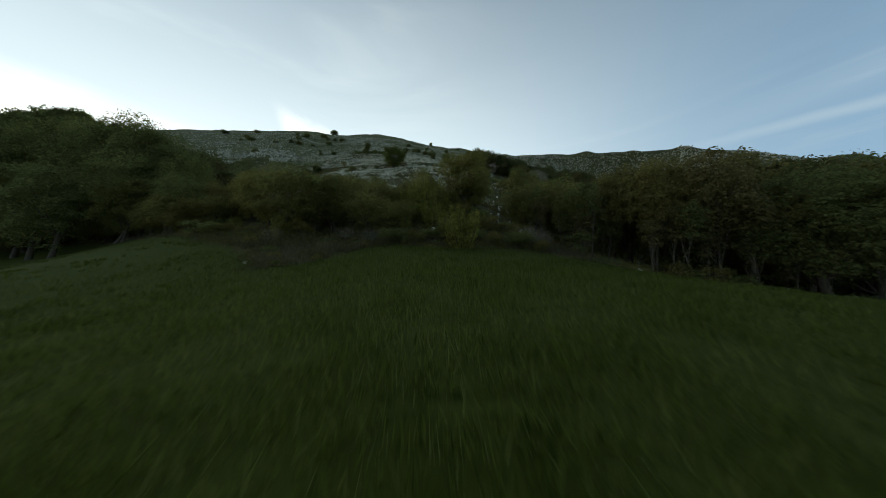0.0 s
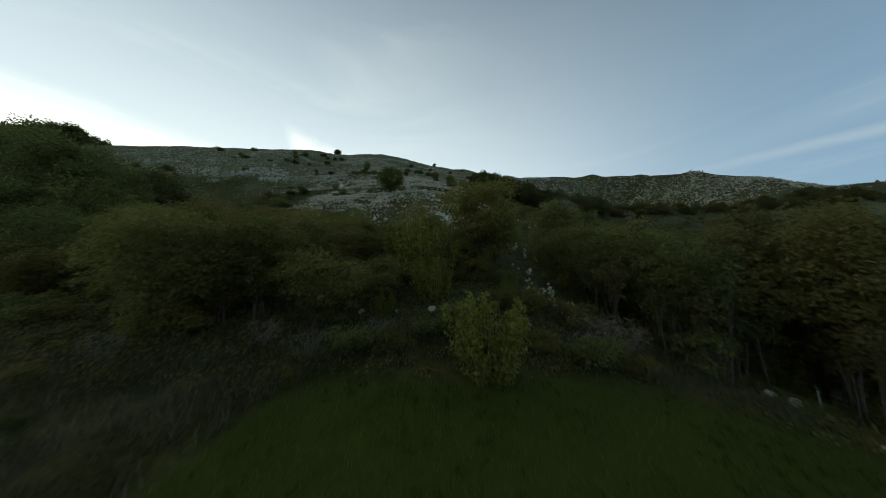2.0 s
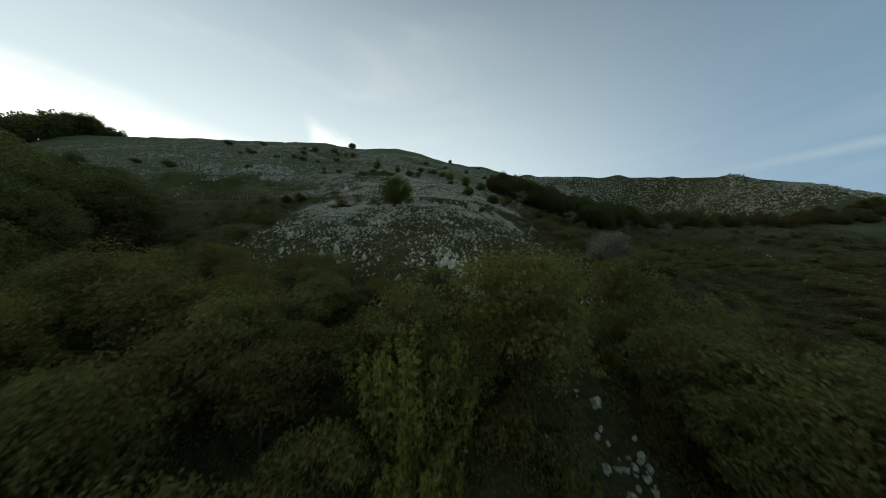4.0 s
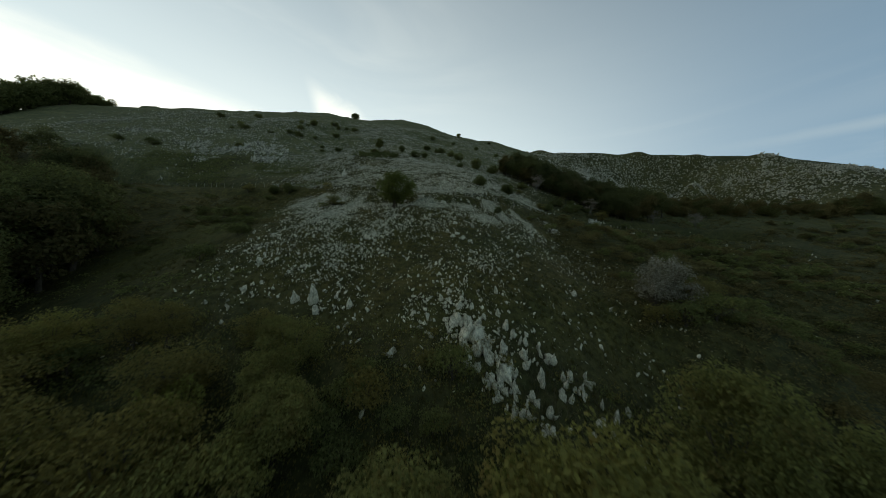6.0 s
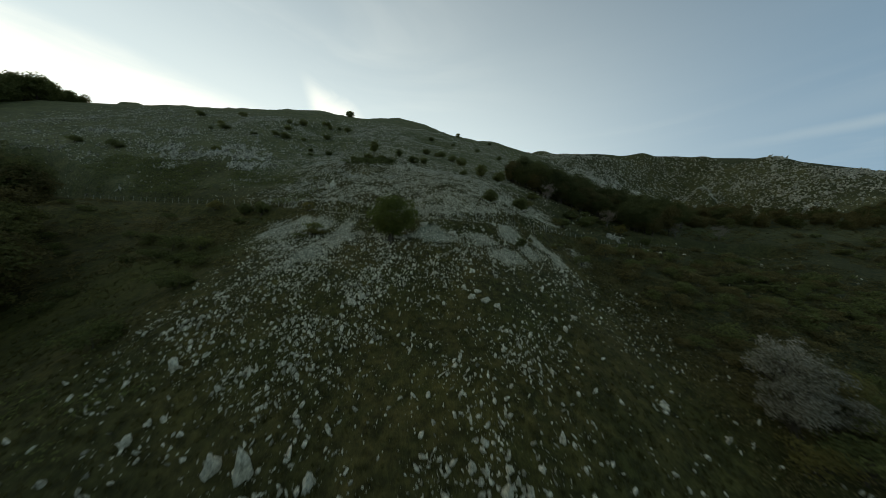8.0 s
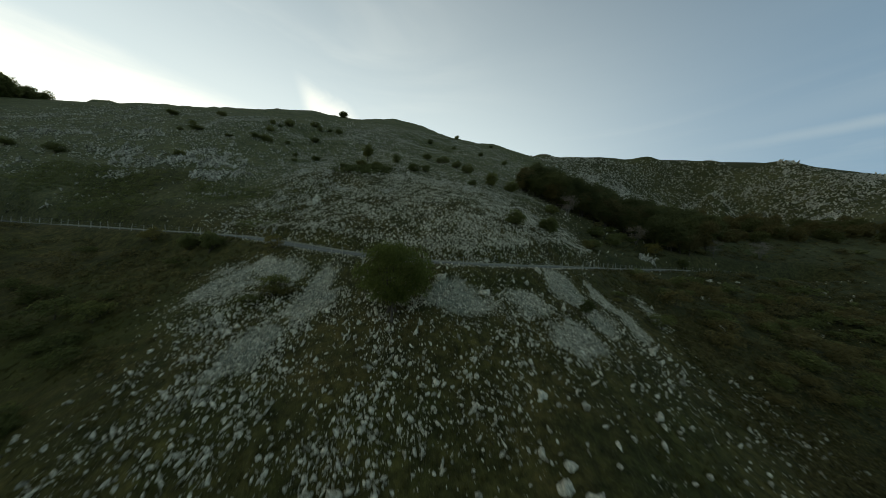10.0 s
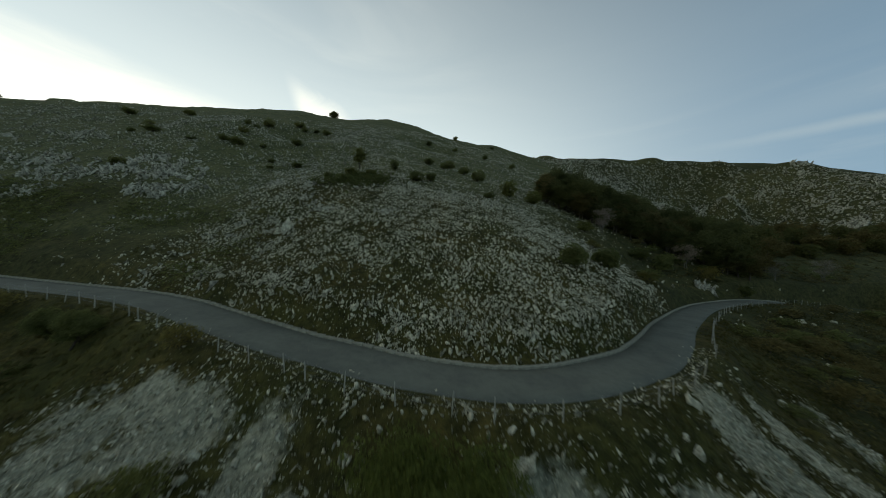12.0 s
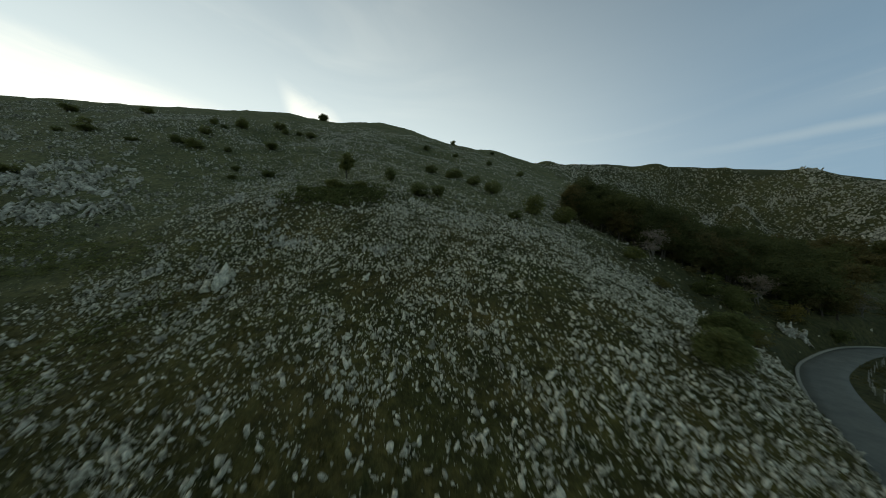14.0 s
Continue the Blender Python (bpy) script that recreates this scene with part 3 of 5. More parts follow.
def tree_kind(name, seed, radius, tall, clear, lobes, leaves, size, leaf_mat, bark, label, category="tree", stems=1, girth=None, lobe=0.42, group="", long=1.5):
    """A tree of its own: a trunk with limbs and a leafy crown, standing at the origin."""
    rng = np.random.default_rng(seed)
    ob = empty(name, Matrix.Identity(4), label, category, group)
    c, leaf = crown(rng, radius, clear, tall, lobes, leaves, size, lobe, 0.45 if long > 3 else 0.75, long)
    wood = []
    for k in range(stems):
        part = c[k::stems][:7]
        foot = np.array([rng.normal(0, 0.12 * radius * (stems > 1)), rng.normal(0, 0.12 * radius * (stems > 1)), -0.4])
        wood.append(limbs(rng, part, foot, max(0.6, clear * 0.9 + 0.25 * (tall - clear)), girth or 0.022 * tall / stems ** 0.5))
    child("trunk", mesh_of("trunk", *join(wood), bark, False), ob)
    child("crown", mesh_of("crown", *leaf, leaf_mat), ob)
    return ob


def upright_kind(name, seed, radius, tall, shoots, leaves, size, leaf_mat, bark, label):
    """A shrub of many upright shoots that are leafy from the foot to the tip."""
    rng = np.random.default_rng(seed)
    ob = empty(name, Matrix.Identity(4), label, "shrub")
    stems, at, out = [], [], []
    for k in range(shoots):
        a, r = rng.uniform(0, 6.28), radius * rng.random() ** 0.6
        foot = np.array([0.18 * r * math.cos(a), 0.18 * r * math.sin(a), -0.3])
        tip = np.array([r * math.cos(a), r * math.sin(a), tall * rng.uniform(0.55, 1.0) * (1 - 0.25 * r / radius)])
        bow = (foot + tip) / 2 + np.array([0.22 * r * math.cos(a), 0.22 * r * math.sin(a), -0.06 * tall])
        q = np.linspace(0, 1, 7)[:, None]
        line = (1 - q) ** 2 * foot + 2 * q * (1 - q) * bow + q * q * tip
        stems.append(tube(line, np.linspace(0.035, 0.008, 7), 5))
        n = leaves // shoots
        u = 0.10 + 0.92 * rng.random((n, 1)) ** 0.8
        away = rng.normal(0, 1, (n, 3))
        away /= np.linalg.norm(away, axis=1)[:, None]
        at.append((1 - u) ** 2 * foot + 2 * u * (1 - u) * bow + u * u * tip + away * (0.10 + 0.30 * np.sin(np.clip(u, 0, 1) * 3.0)) * rng.random((n, 1)) ** 0.5)
        out.append(away + np.array([0, 0, 0.4]))
    child("trunk", mesh_of("trunk", *join(stems), bark, False), ob)
    child("crown", mesh_of("crown", *leaf_cards(np.vstack(at), np.vstack(out), size, rng, 1.9), leaf_mat), ob)
    return ob



# ---- the ground ----
def spread(edges):
    """Grid lines: (from, to, step) stretches."""
    return np.unique(np.concatenate([np.arange(a, b, s) for a, b, s in edges]).round(4))


gx = spread([(-2600, -700, 190), (-700, -320, 20), (-320, -150, 5), (-150, -62, 1.6), (-62, 42, 0.62), (42, 110, 1.6), (110, 420, 4.5), (420, 700, 20), (700, 2700, 190)])
gy = spread([(-2400, -300, 210), (-300, -40, 14), (-40, -2, 2), (-2, 135, 0.62), (135, 190, 1.1), (190, 330, 2.6), (330, 520, 5), (520, 900, 20), (900, 3000, 190)])
GX, GY = np.meshgrid(gx, gy)
GZ = height(GX, GY)
nx, ny = len(gx), len(gy)
ii, jj = np.meshgrid(np.arange(ny - 1), np.arange(nx - 1), indexing="ij")
quads = np.stack([ii * nx + jj, ii * nx + jj + 1, (ii + 1) * nx + jj + 1, (ii + 1) * nx + jj], -1).reshape(-1, 4)
land = mesh_of("ground", np.stack([GX, GY, GZ], -1).reshape(-1, 3), quads, TURF, False)
cover = land.attributes.new("cover", 'FLOAT_COLOR', 'POINT')
edge = meadow_edge(GX) + (layered(GX, GY, 5, 77) - 0.5) * 5
lush = np.maximum(smooth(1.5, -1.5, GY - edge), 0.8 * np.exp(-((GX - 103) / 16) ** 2 - ((GY - 175) / 5) ** 2))
lush = np.maximum(lush, 0.45 * np.exp(-((GX + 48) / 15) ** 2 - ((GY - 82) / 15) ** 2))
ridge_growth = 0.9 * smooth(60, 110, GX) * smooth(195, 230, GY) * smooth(0.36, 0.60, layered(GX, GY, 16, 92))
# alpha: drier upper turf; its western part paints light onto that slope
rgba = np.stack([lush, np.maximum(scree(GX, GY), 0.22 * stoniness(GX, GY) * (1 + 0.3 * np.maximum(smooth(185, 230, GY), smooth(-50, -70, GX)))), np.maximum(scrubby(GX, GY), ridge_growth) * (1 - lush), np.maximum(smooth(128, 165, GY), smooth(108, 124, GY) * smooth(-45, -72, GX)) * (1 - 0.8 * scrubby(GX, GY)) * (1 - 0.6 * smooth(60, 110, GX) * smooth(195, 230, GY))], -1)
cover.data.foreach_set("color", rgba.astype(np.float32).ravel())
ground = tagged(new("ground", land), "grassy limestone hillside with scrub, scree and meadow", "ground", kind="structure")

# ---- the road, its kerb ----
tangent = np.gradient(ROAD[:, :2], axis=0)
tangent /= np.linalg.norm(tangent, axis=1)[:, None]
uphill = np.stack([-tangent[:, 1], tangent[:, 0]], 1)


def ribbon(line, sides, mat, name):
    """A strip along the line: (offset, lift) for each edge."""
    rows = [np.column_stack([line[:, :2] + uphill * o, line[:, 2] + h]) for o, h in sides]
    n, k = len(line), len(rows)
    v = np.stack(rows, 1).reshape(-1, 3)
    i, j = np.meshgrid(np.arange(n - 1), np.arange(k - 1), indexing="ij")
    fa = np.stack([i * k + j, (i + 1) * k + j, (i + 1) * k + j + 1, i * k + j + 1], -1).reshape(-1, 4)
    return mesh_of(name, v, fa, mat, False)


wob = (value_noise(np.arange(len(ROAD)), np.zeros(len(ROAD)), 4, 5) - 0.5)[:, None] * 0.25
road = tagged(new("road", ribbon(ROAD, [(-ROAD_HALF - 0.12, -0.25), (-ROAD_HALF, 0.0), (-1.1, 0.045), (0, 0.06), (1.1, 0.045), (ROAD_HALF, 0.0), (ROAD_HALF + 0.1, -0.25)], ASPHALT, "road")),
              "narrow worn grey asphalt road round the hillside", "road", kind="structure")


# ---- trees and bushes: one of each kind, then copies ----
rs = random.Random(7)
KINDS = {}
KINDS["broad"] = [tree_kind("broadleaf_tree", 11 + k, 3.7, 9.0, 0.15, 120, 15000, 0.13, LEAF_OLIVE, BARK, "olive-green broadleaf tree with a dense round crown", stems=2, lobe=0.25) for k in range(3)]
KINDS["ash"] = [tree_kind("broadleaf_tree", 15, 3.9, 8.2, 1.0, 100, 13000, 0.13, LEAF_OLIVE, PALE_BARK, "olive-green tree with a pale bare trunk at the meadow's edge", girth=0.085, lobe=0.27)]
KINDS["dark"] = [tree_kind("broadleaf_tree", 21 + k, 4.3, 12.0, 0.25, 90, 12000, 0.15, LEAF_DARK, BARK, "tall dark green broadleaf tree in the wood", lobe=0.28) for k in range(3)]
KINDS["rust"] = [tree_kind("broadleaf_tree", 31 + k, 3.6, 9.5, 0.8, 44, 7500, 0.15, LEAF_RUST, BARK, "brownish broadleaf tree with thin new leaves", stems=3) for k in range(2)]
KINDS["thicket"] = [tree_kind("small_tree", 141 + k, 3.6, 8.0, 0.5, 64, 6500, 0.145, (LEAF_OLIVE, LEAF_RUST, LEAF_OLIVE, LEAF_RUST)[k], BARK, "small many-stemmed tree in the thicket", stems=4, girth=0.09, lobe=0.30) for k in range(4)]
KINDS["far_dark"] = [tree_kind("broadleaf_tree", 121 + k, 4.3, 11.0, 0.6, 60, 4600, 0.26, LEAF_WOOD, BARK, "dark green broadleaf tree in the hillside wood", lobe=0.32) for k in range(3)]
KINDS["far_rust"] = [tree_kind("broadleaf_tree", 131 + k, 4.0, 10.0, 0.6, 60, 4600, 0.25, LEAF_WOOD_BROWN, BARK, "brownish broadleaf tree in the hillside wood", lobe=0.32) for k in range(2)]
KINDS["beech"] = [tree_kind("broadleaf_tree", 181 + k, 6.4, 18.0, 0.5, 120, 22000, 0.20, LEAF_DARK, BARK, "tall spreading dark green tree at the wood's edge", girth=0.32, lobe=0.24) for k in range(3)]
KINDS["edge"] = [tree_kind("broadleaf_tree", 191 + k, 3.5, 12.0, 2.6, 80, 9000, 0.17, (LEAF_DARK, LEAF_RUST, LEAF_BROWN)[k], BARK, "slender-trunked tree with a brownish crown at the wood's edge", stems=2, girth=0.10, lobe=0.28) for k in range(3)]
KINDS["pole"] = [tree_kind("young_tree", 201 + k, 1.4, 8.0, 3.0, 24, 1500, 0.14, LEAF_BROWN if k else LEAF_DARK, BARK, "thin young tree with a bare lower trunk", girth=0.06, lobe=0.4) for k in range(2)]
KINDS["shrub"] = [upright_kind("shrub", 41 + k, 1.6, 4.6, 24, 5000, 0.10, LEAF_YELLOW, BARK, "upright yellow-green shrub with slender leafy shoots") for k in range(2)]
KINDS["bush"] = [tree_kind("bush", 51 + k, 2.6, 4.6, 0.1, 50, 9000, 0.15, LEAF_DARK, BARK, "dense rounded dark green bush", "bush", 3, 0.09, 0.32) for k in range(2)]
KINDS["far_bush"] = [tree_kind("bush", 151 + k, 2.6, 4.4, 0.1, 40, 2600, 0.22, LEAF_DARK, BARK, "dense rounded dark green bush", "bush", 2, 0.09, 0.36) for k in range(3)]
KINDS["great_bush"] = [tree_kind("bush", 53, 3.7, 6.4, 0.0, 150, 34000, 0.085, LEAF_GREEN, BARK, "large rounded green bush among the scree", "bush", 4, 0.11, 0.22)]
KINDS["scrub"] = [tree_kind("bush", 61 + k, 1.9, 2.6, 0.05, 24, 1500, 0.14, LEAF_RUST if k % 2 else LEAF_DARK, BARK, "low tangled brownish thorn bush" if k % 2 else "low green thorn bush", "bush", 3, 0.05) for k in range(4)]
KINDS["blossom"] = [tree_kind("bush", 71 + k, 2.3, 3.2, 0.3, 46, 5200, 0.062, BLOSSOM, BARK, "pale blossoming thorn bush with grey twigs", "bush", 7, 0.04, 0.30, "", 2.6) for k in range(2)]
KINDS["twiggy"] = [tree_kind("bush", 171 + k, 2.0, 2.6, 0.1, 26, 330, 0.034, TWIG_GREY, PALE_BARK, "bare grey twiggy bush at the meadow's edge", "bush", 6, 0.03, 0.5, "", 18.0) for k in range(2)]
KINDS["pine"] = [tree_kind("tree", 81, 1.9, 5.6, 0.6, 30, 2600, 0.22, LEAF_DARK, BARK, "small dark conical tree on the slope", "tree", 1, 0.10, 0.36)]
KINDS["grey"] = [tree_kind("tree", 91, 2.6, 5.6, 1.3, 26, 1300, 0.06, TWIG_GREY, PALE_BARK, "small greyish tree with bare twigs", "tree", 2, 0.07, 0.42, "", 7.0)]
PARKED = [ob for kind in KINDS.values() for ob in kind]
used = set()


def stand(kind, x, y, size=1.0, tall=1.0, label="", group=""):
    """Plants one of a kind; the first one planted is the original itself."""
    ob = KINDS[kind][rs.randrange(len(KINDS[kind]))]
    m = Matrix.Translation((x, y, ground_at(x, y) - 0.12)) @ Matrix.Rotation(rs.uniform(0, 6.28), 4, 'Z') @ Matrix.Diagonal((size, size, size * tall, 1))
    if ob in used:
        ob = copy_thing(ob, m @ Matrix.Diagonal([1 / s for s in ob.scale] + [1]))
        ob.matrix_basis = m
    else:
        used.add(ob)
        ob.matrix_basis = m
    return tagged(ob, label, group=group)


# the belt at the meadow's edge
for kind, x, y, size, tall in (
        ("ash", -16.3, 29.6, 1.0, 1.0), ("broad", -13.2, 33.2, 0.9, 1.0), ("broad", -21, 33, 0.9, 1.0), ("shrub", 2.0, 28.0, 1.4, 0.82), ("broad", 3.9, 41.8, 1.34, 0.86), ("shrub", -1.6, 38.2, 1.75, 0.95), ("shrub", -3.6, 40.0, 1.45, 0.95), ("shrub", -1.2, 36.0, 1.15, 0.85),
        ("rust", -9.5, 39, 0.75, 0.8), ("rust", -14, 38, 0.8, 0.85),
        ("broad", -10.8, 47.3, 0.72, 0.78), ("broad", -15.2, 53.4, 0.48, 0.8), ("broad", 14.5, 49.5, 1.1, 1.1), ("rust", -21, 43, 0.85, 0.85),
        ("broad", -26, 38, 0.9, 1.0), ("broad", -13.2, 50.1, 0.62, 0.75), ("shrub", -4.5, 34, 0.7, 0.8), ("broad", 5.4, 43.4, 0.85, 0.85), ("broad", 22, 50, 1.1, 1.1), ("rust", -28, 46, 0.9, 0.8), ("rust", -19, 49, 0.7, 0.7), ("rust", 4.0, 35.3, 0.46, 0.45), ("scrub", 6.2, 35.4, 0.9, 0.9), ("scrub", 8.0, 35.4, 0.8, 0.8), ("scrub", 9.6, 34.2, 0.9, 0.9)):
    stand(kind, x, y, size, tall, group="trees at the meadow's edge")

# the row of taller trees along the meadow's eastern edge
for kind, x, y, tall in (
        ("broad", 14.8, 43.2, 9.0), ("broad", 17.6, 38.8, 11.0), ("edge", 13.4, 38.0, 7.6), ("edge", 20.5, 42.0, 11.0), ("broad", 21.5, 46.5, 10.0), ("edge", 20.2, 33.0, 10.6), ("edge", 16.2, 33.6, 8.6), ("edge", 24.0, 36.0, 12.0), ("edge", 23.4, 30.6, 11.0),
        ("edge", 27.0, 33.0, 12.8), ("dark", 26.5, 40.0, 12.6), ("edge", 28.8, 28.6, 12.6), ("dark", 31.5, 34.0, 13.8), ("edge", 33.0, 29.5, 14.0), ("dark", 36.0, 25.8, 14.0), ("dark", 37.5, 31.0, 15.0), ("edge", 41.0, 24.4, 14.6), ("dark", 44.0, 28.5, 16.0),
        ("dark", 34.5, 38.0, 15.0), ("dark", 30.5, 44.0, 13.6), ("edge", 47.0, 20.8, 15.2), ("dark", 50.5, 25.0, 16.6), ("dark", 54.5, 18.6, 16.0), ("dark", 41.0, 36.0, 16.2), ("edge", 59.5, 15.4, 16.0), ("dark", 63.0, 20.0, 17.0), ("dark", 67.0, 12.0, 17.0), ("dark", 72.0, 16.5, 17.5)):
    size = tall / {"broad": 9.0, "edge": 12.0, "dark": 12.0}[kind]
    rise = float(smooth(18, 26, x) * smooth(42, 32, x))
    stand(kind, x, y, size * (1.12 + 0.06 * rise), 0.89 + 0.14 * rise - 0.05 * float(smooth(36, 46, x)),
          group="trees along the wood's edge")
for k in range(26):
    x = 11.5 + 30 * (k + rs.random()) / 26
    stand("pole", x, float(meadow_edge(np.array([x]))[0]) + rs.uniform(2.2, 7.5) + 1.6 * float(smooth(20, 11, x)), rs.uniform(0.75, 1.15), rs.uniform(0.85, 1.1), group="young trees at the wood's edge")

# the thicket between the meadow and the spur
for k in range(92):
    x, y = rs.uniform(-38, 27), rs.uniform(32, 54)
    if y > float(meadow_edge(np.array([x]))[0]) + 5 and abs(x - 9.3 - 0.35 * (40 - y)) > 5.2 and not (y > 43 and -10 < x < 13) and not (y < 40 and -4 < x < 15) and x < 13:
        stand("thicket", x, y, rs.uniform(0.6, 0.98) * (1 - 0.3 * float(smooth(46, 54, y))), rs.uniform(0.75, 1.0), group="trees of the thicket")
# low growth along the meadow's edge
for k in range(64):
    x = -78 + 106 * (k + rs.random()) / 64
    y = float(meadow_edge(np.array([x]))[0]) + rs.uniform(1.0, 3.6)
    if abs(x - 9.3 - 0.35 * (40 - y)) > 2.2 and abs(x - 19.2) > 2.4:
        stand("thicket" if x < -32 else "scrub", x, y, rs.uniform(0.6, 0.95) * (0.4 if -22 < x < -6 else 1.0), rs.uniform(0.7, 1.0), group="low growth at the meadow's edge")
# the wood that closes the meadow to the east
for k in range(95):
    x = 25 + 72 * rs.random()
    deep = rs.random()
    y = 31 - 0.46 * (x - 25) + 50 * deep
    if y > 58 or x < 28 + 0.9 * (y - 33):
        continue
    near = deep < 0.4 and x < 70
    stand(rs.choice(["dark", "dark", "dark"] if near else ["far_rust", "far_dark"]), x, y, (1.12 + 0.34 * float(smooth(38, 66, x))) * rs.uniform(0.92, 1.1), rs.uniform(0.95, 1.08), group="trees of the east wood")
# the wood to the west, with the tallest trees at its edge
for x, y, tall in ((-49.5, 52, 14.5), (-55.5, 51, 18.5), (-62, 54.5, 20), (-61, 60.5, 17), (-70, 57, 21.5), (-77, 63.5, 22), (-85, 61, 23.5), (-85, 69, 24), (-74.5, 78, 14.5), (-67, 69, 14), (-63, 67.5, 12.5), (-93, 58, 22), (-101, 64, 24), (-110, 60, 22), (-94, 76, 22)):
    stand("beech", x, y, tall / 18 * rs.uniform(1.1, 1.17), 1.07, group="tall trees of the west wood")
for k in range(90):
    x = -33 - 66 * rs.random()
    deep = rs.random()
    y = 37 - 0.12 * (x + 33) + 40 * deep
    near = deep < 0.5 and x > -75
    if x > -39 - 0.75 * (y - 44):
        continue
    stand(rs.choice(["dark", "dark", "broad"] if near else ["far_dark", "far_dark", "far_rust"]), x, y, (0.78 + 0.48 * float(smooth(-34, -50, x))) * rs.uniform(0.9, 1.1), rs.uniform(0.98, 1.1), group="trees of the west wood")
for k in range(175):
    x, y = rs.uniform(-205, -56), rs.uniform(52, 138)
    if float(road_side(np.array([x]), np.array([y]))[0][0]) < -7 and y < 114 - 0.22 * (x + 110) and x < -46 - 0.9 * (y - 50):
        stand(rs.choice(["far_dark", "far_rust"]), x, y, rs.uniform(0.95, 1.3), rs.uniform(0.95, 1.1), group="trees of the west wood")
# the dark wood in the gully above the road's bend
gully_edge = spline([(72, 153.5, 0), (62, 157, 0), (54, 162, 0), (43, 163, 0), (33, 164, 0), (25, 166, 0), (18, 173, 0)], 0.5)
for k in range(104):
    u, deep = rs.random(), rs.random() if k % 3 else 0.06 * rs.random()
    p = gully_edge[int(u * (len(gully_edge) - 1))]
    x, y = p[0] + (10 + 22 * (1 - u)) * deep, p[1] + (14 + 14 * (1 - u)) * deep
    stand(rs.choice(["far_dark"] * 5 + ["far_rust"] * 2), x, y, rs.uniform(0.95, 1.25) * (1.0 - 0.3 * float(smooth(0.12, 0.0, deep))), rs.uniform(0.9, 1.08), group="trees of the gully wood")


def far_wood(name, spots, mats, label, seed):
    """A far wood: hundreds of crowns with short trunks, too far off to count, as one mesh."""
    gen = np.random.default_rng(seed)
    kinds = [crown(gen, 4.2, -0.5, 10.5, 60, 1500, 0.48, 0.32)[1] for _ in range(4)]
    stem = tube([(0, 0, -0.5), (0.1, 0, 2.5), (0, 0.1, 6)], [0.28, 0.22, 0.1], 5)
    crowns, stems = [], []
    for x, y, size, tall in spots:
        v, fa = kinds[gen.integers(0, 4)]
        a = gen.uniform(0, 6.28)
        turn = np.array([[math.cos(a), -math.sin(a), 0], [math.sin(a), math.cos(a), 0], [0, 0, 1]])
        at, sc = np.array([x, y, ground_at(x, y) - 0.8]), np.array([size, size, size * tall])
        crowns.append(((v * sc) @ turn.T + at, fa))
        stems.append((stem[0] * sc + at, stem[1]))
    n = sum(len(fa) for v, fa in crowns)
    v, fa = join(crowns + stems)
    me = mesh_of(name, v, fa, mats[0])
    me.materials.append(mats[1])
    me.polygons.foreach_set("material_index", np.where(np.arange(len(fa)) < n, 0, 1).astype(np.int32))
    return tagged(new(name, me), label, "wood", kind="stuff")


# the belt at the foot of the far ridge
spots = []
for k in range(190):
    u = rs.random()
    spots.append((88 + 250 * u, 178 + 32 * u + rs.uniform(0, 26), rs.uniform(0.5, 0.95), rs.uniform(0.7, 1.0)))
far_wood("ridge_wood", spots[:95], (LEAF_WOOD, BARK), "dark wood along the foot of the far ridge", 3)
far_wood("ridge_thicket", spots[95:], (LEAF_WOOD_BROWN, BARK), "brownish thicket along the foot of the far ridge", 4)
# trees on the western skyline
spots = []
for k in range(64):
    u = k / 63
    grown = float(smooth(-0.05, 0.42, u))
    spots.append((-281 + 11 * u - rs.uniform(0, 16) + 2 * rs.random(), 237 - 84 * u + rs.uniform(-2, 2), 0.55 + 1.25 * grown * rs.uniform(0.85, 1.12), rs.uniform(0.95, 1.1)))
far_wood("skyline_copse", spots, (LEAF_DARK, BARK), "dark copse of round-crowned trees on the skyline", 5)
stand("bush", -159.8, 415.5, 2.4, 0.95, "lone round tree on the skyline").location.z -= 1.6

# single bushes on the slopes
stand("great_bush", -14.2, 85.4, 1.16, 1.0)
for x, y, size in ((-28.0, 88.4, 0.9), (-29.5, 87.2, 0.7), (-26.6, 89.0, 0.6), (15.5, 100.5, 0.7), (14.2, 98.4, 0.5)):
    stand("scrub", x, y, size, 0.55, group="low scrub in the scree")
for x, y, size, tall in ((21.6, 66.4, 1.2, 1.15), (23.9, 68.6, 1.35, 1.2), (26.0, 71.0, 1.25, 1.2), (24.8, 66.6, 0.95, 1.0)):
    stand("blossom", x, y, size, tall, group="pale blossoming bushes by the gully")
for x, y in ((29.5, 69.5), (28.8, 73.6), (20.4, 64.2), (31.5, 72.2), (26.6, 64.5), (23.0, 63.8)):
    stand("scrub", x, y, rs.uniform(0.9, 1.3), 0.9, group="thorn bushes round the pale ones")
stand("scrub", 57, 153, 1.5, 1.0)
stand("grey", -17.4, 31.2, 0.85, 1.2)
for x, y, size in ((-7.5, 28.9, 0.4), (9.8, 31.4, 0.55), (12.0, 32.2, 0.5), (-4.2, 31.4, 0.35), (16, 31.5, 0.45), (-10.5, 30.0, 0.4), (-17, 27.5, 0.35)):
    stand("twiggy", x, y, size * 1.7, 1.0)
stand("pine", -43.5, 166, 1.25, 1.1)
for x, y, size in ((-40.5, 150.8, 0.85), (-36, 153, 0.6), (-45, 147, 0.6)):
    stand("far_bush", x, y, size, 0.6, "dark low juniper bush in a hollow of the slope", "junipers in the hollow")
stand("grey", 31.3, 158.5, 1.4, 1.0)
stand("grey", 54.3, 157.0, 1.4, 0.9)


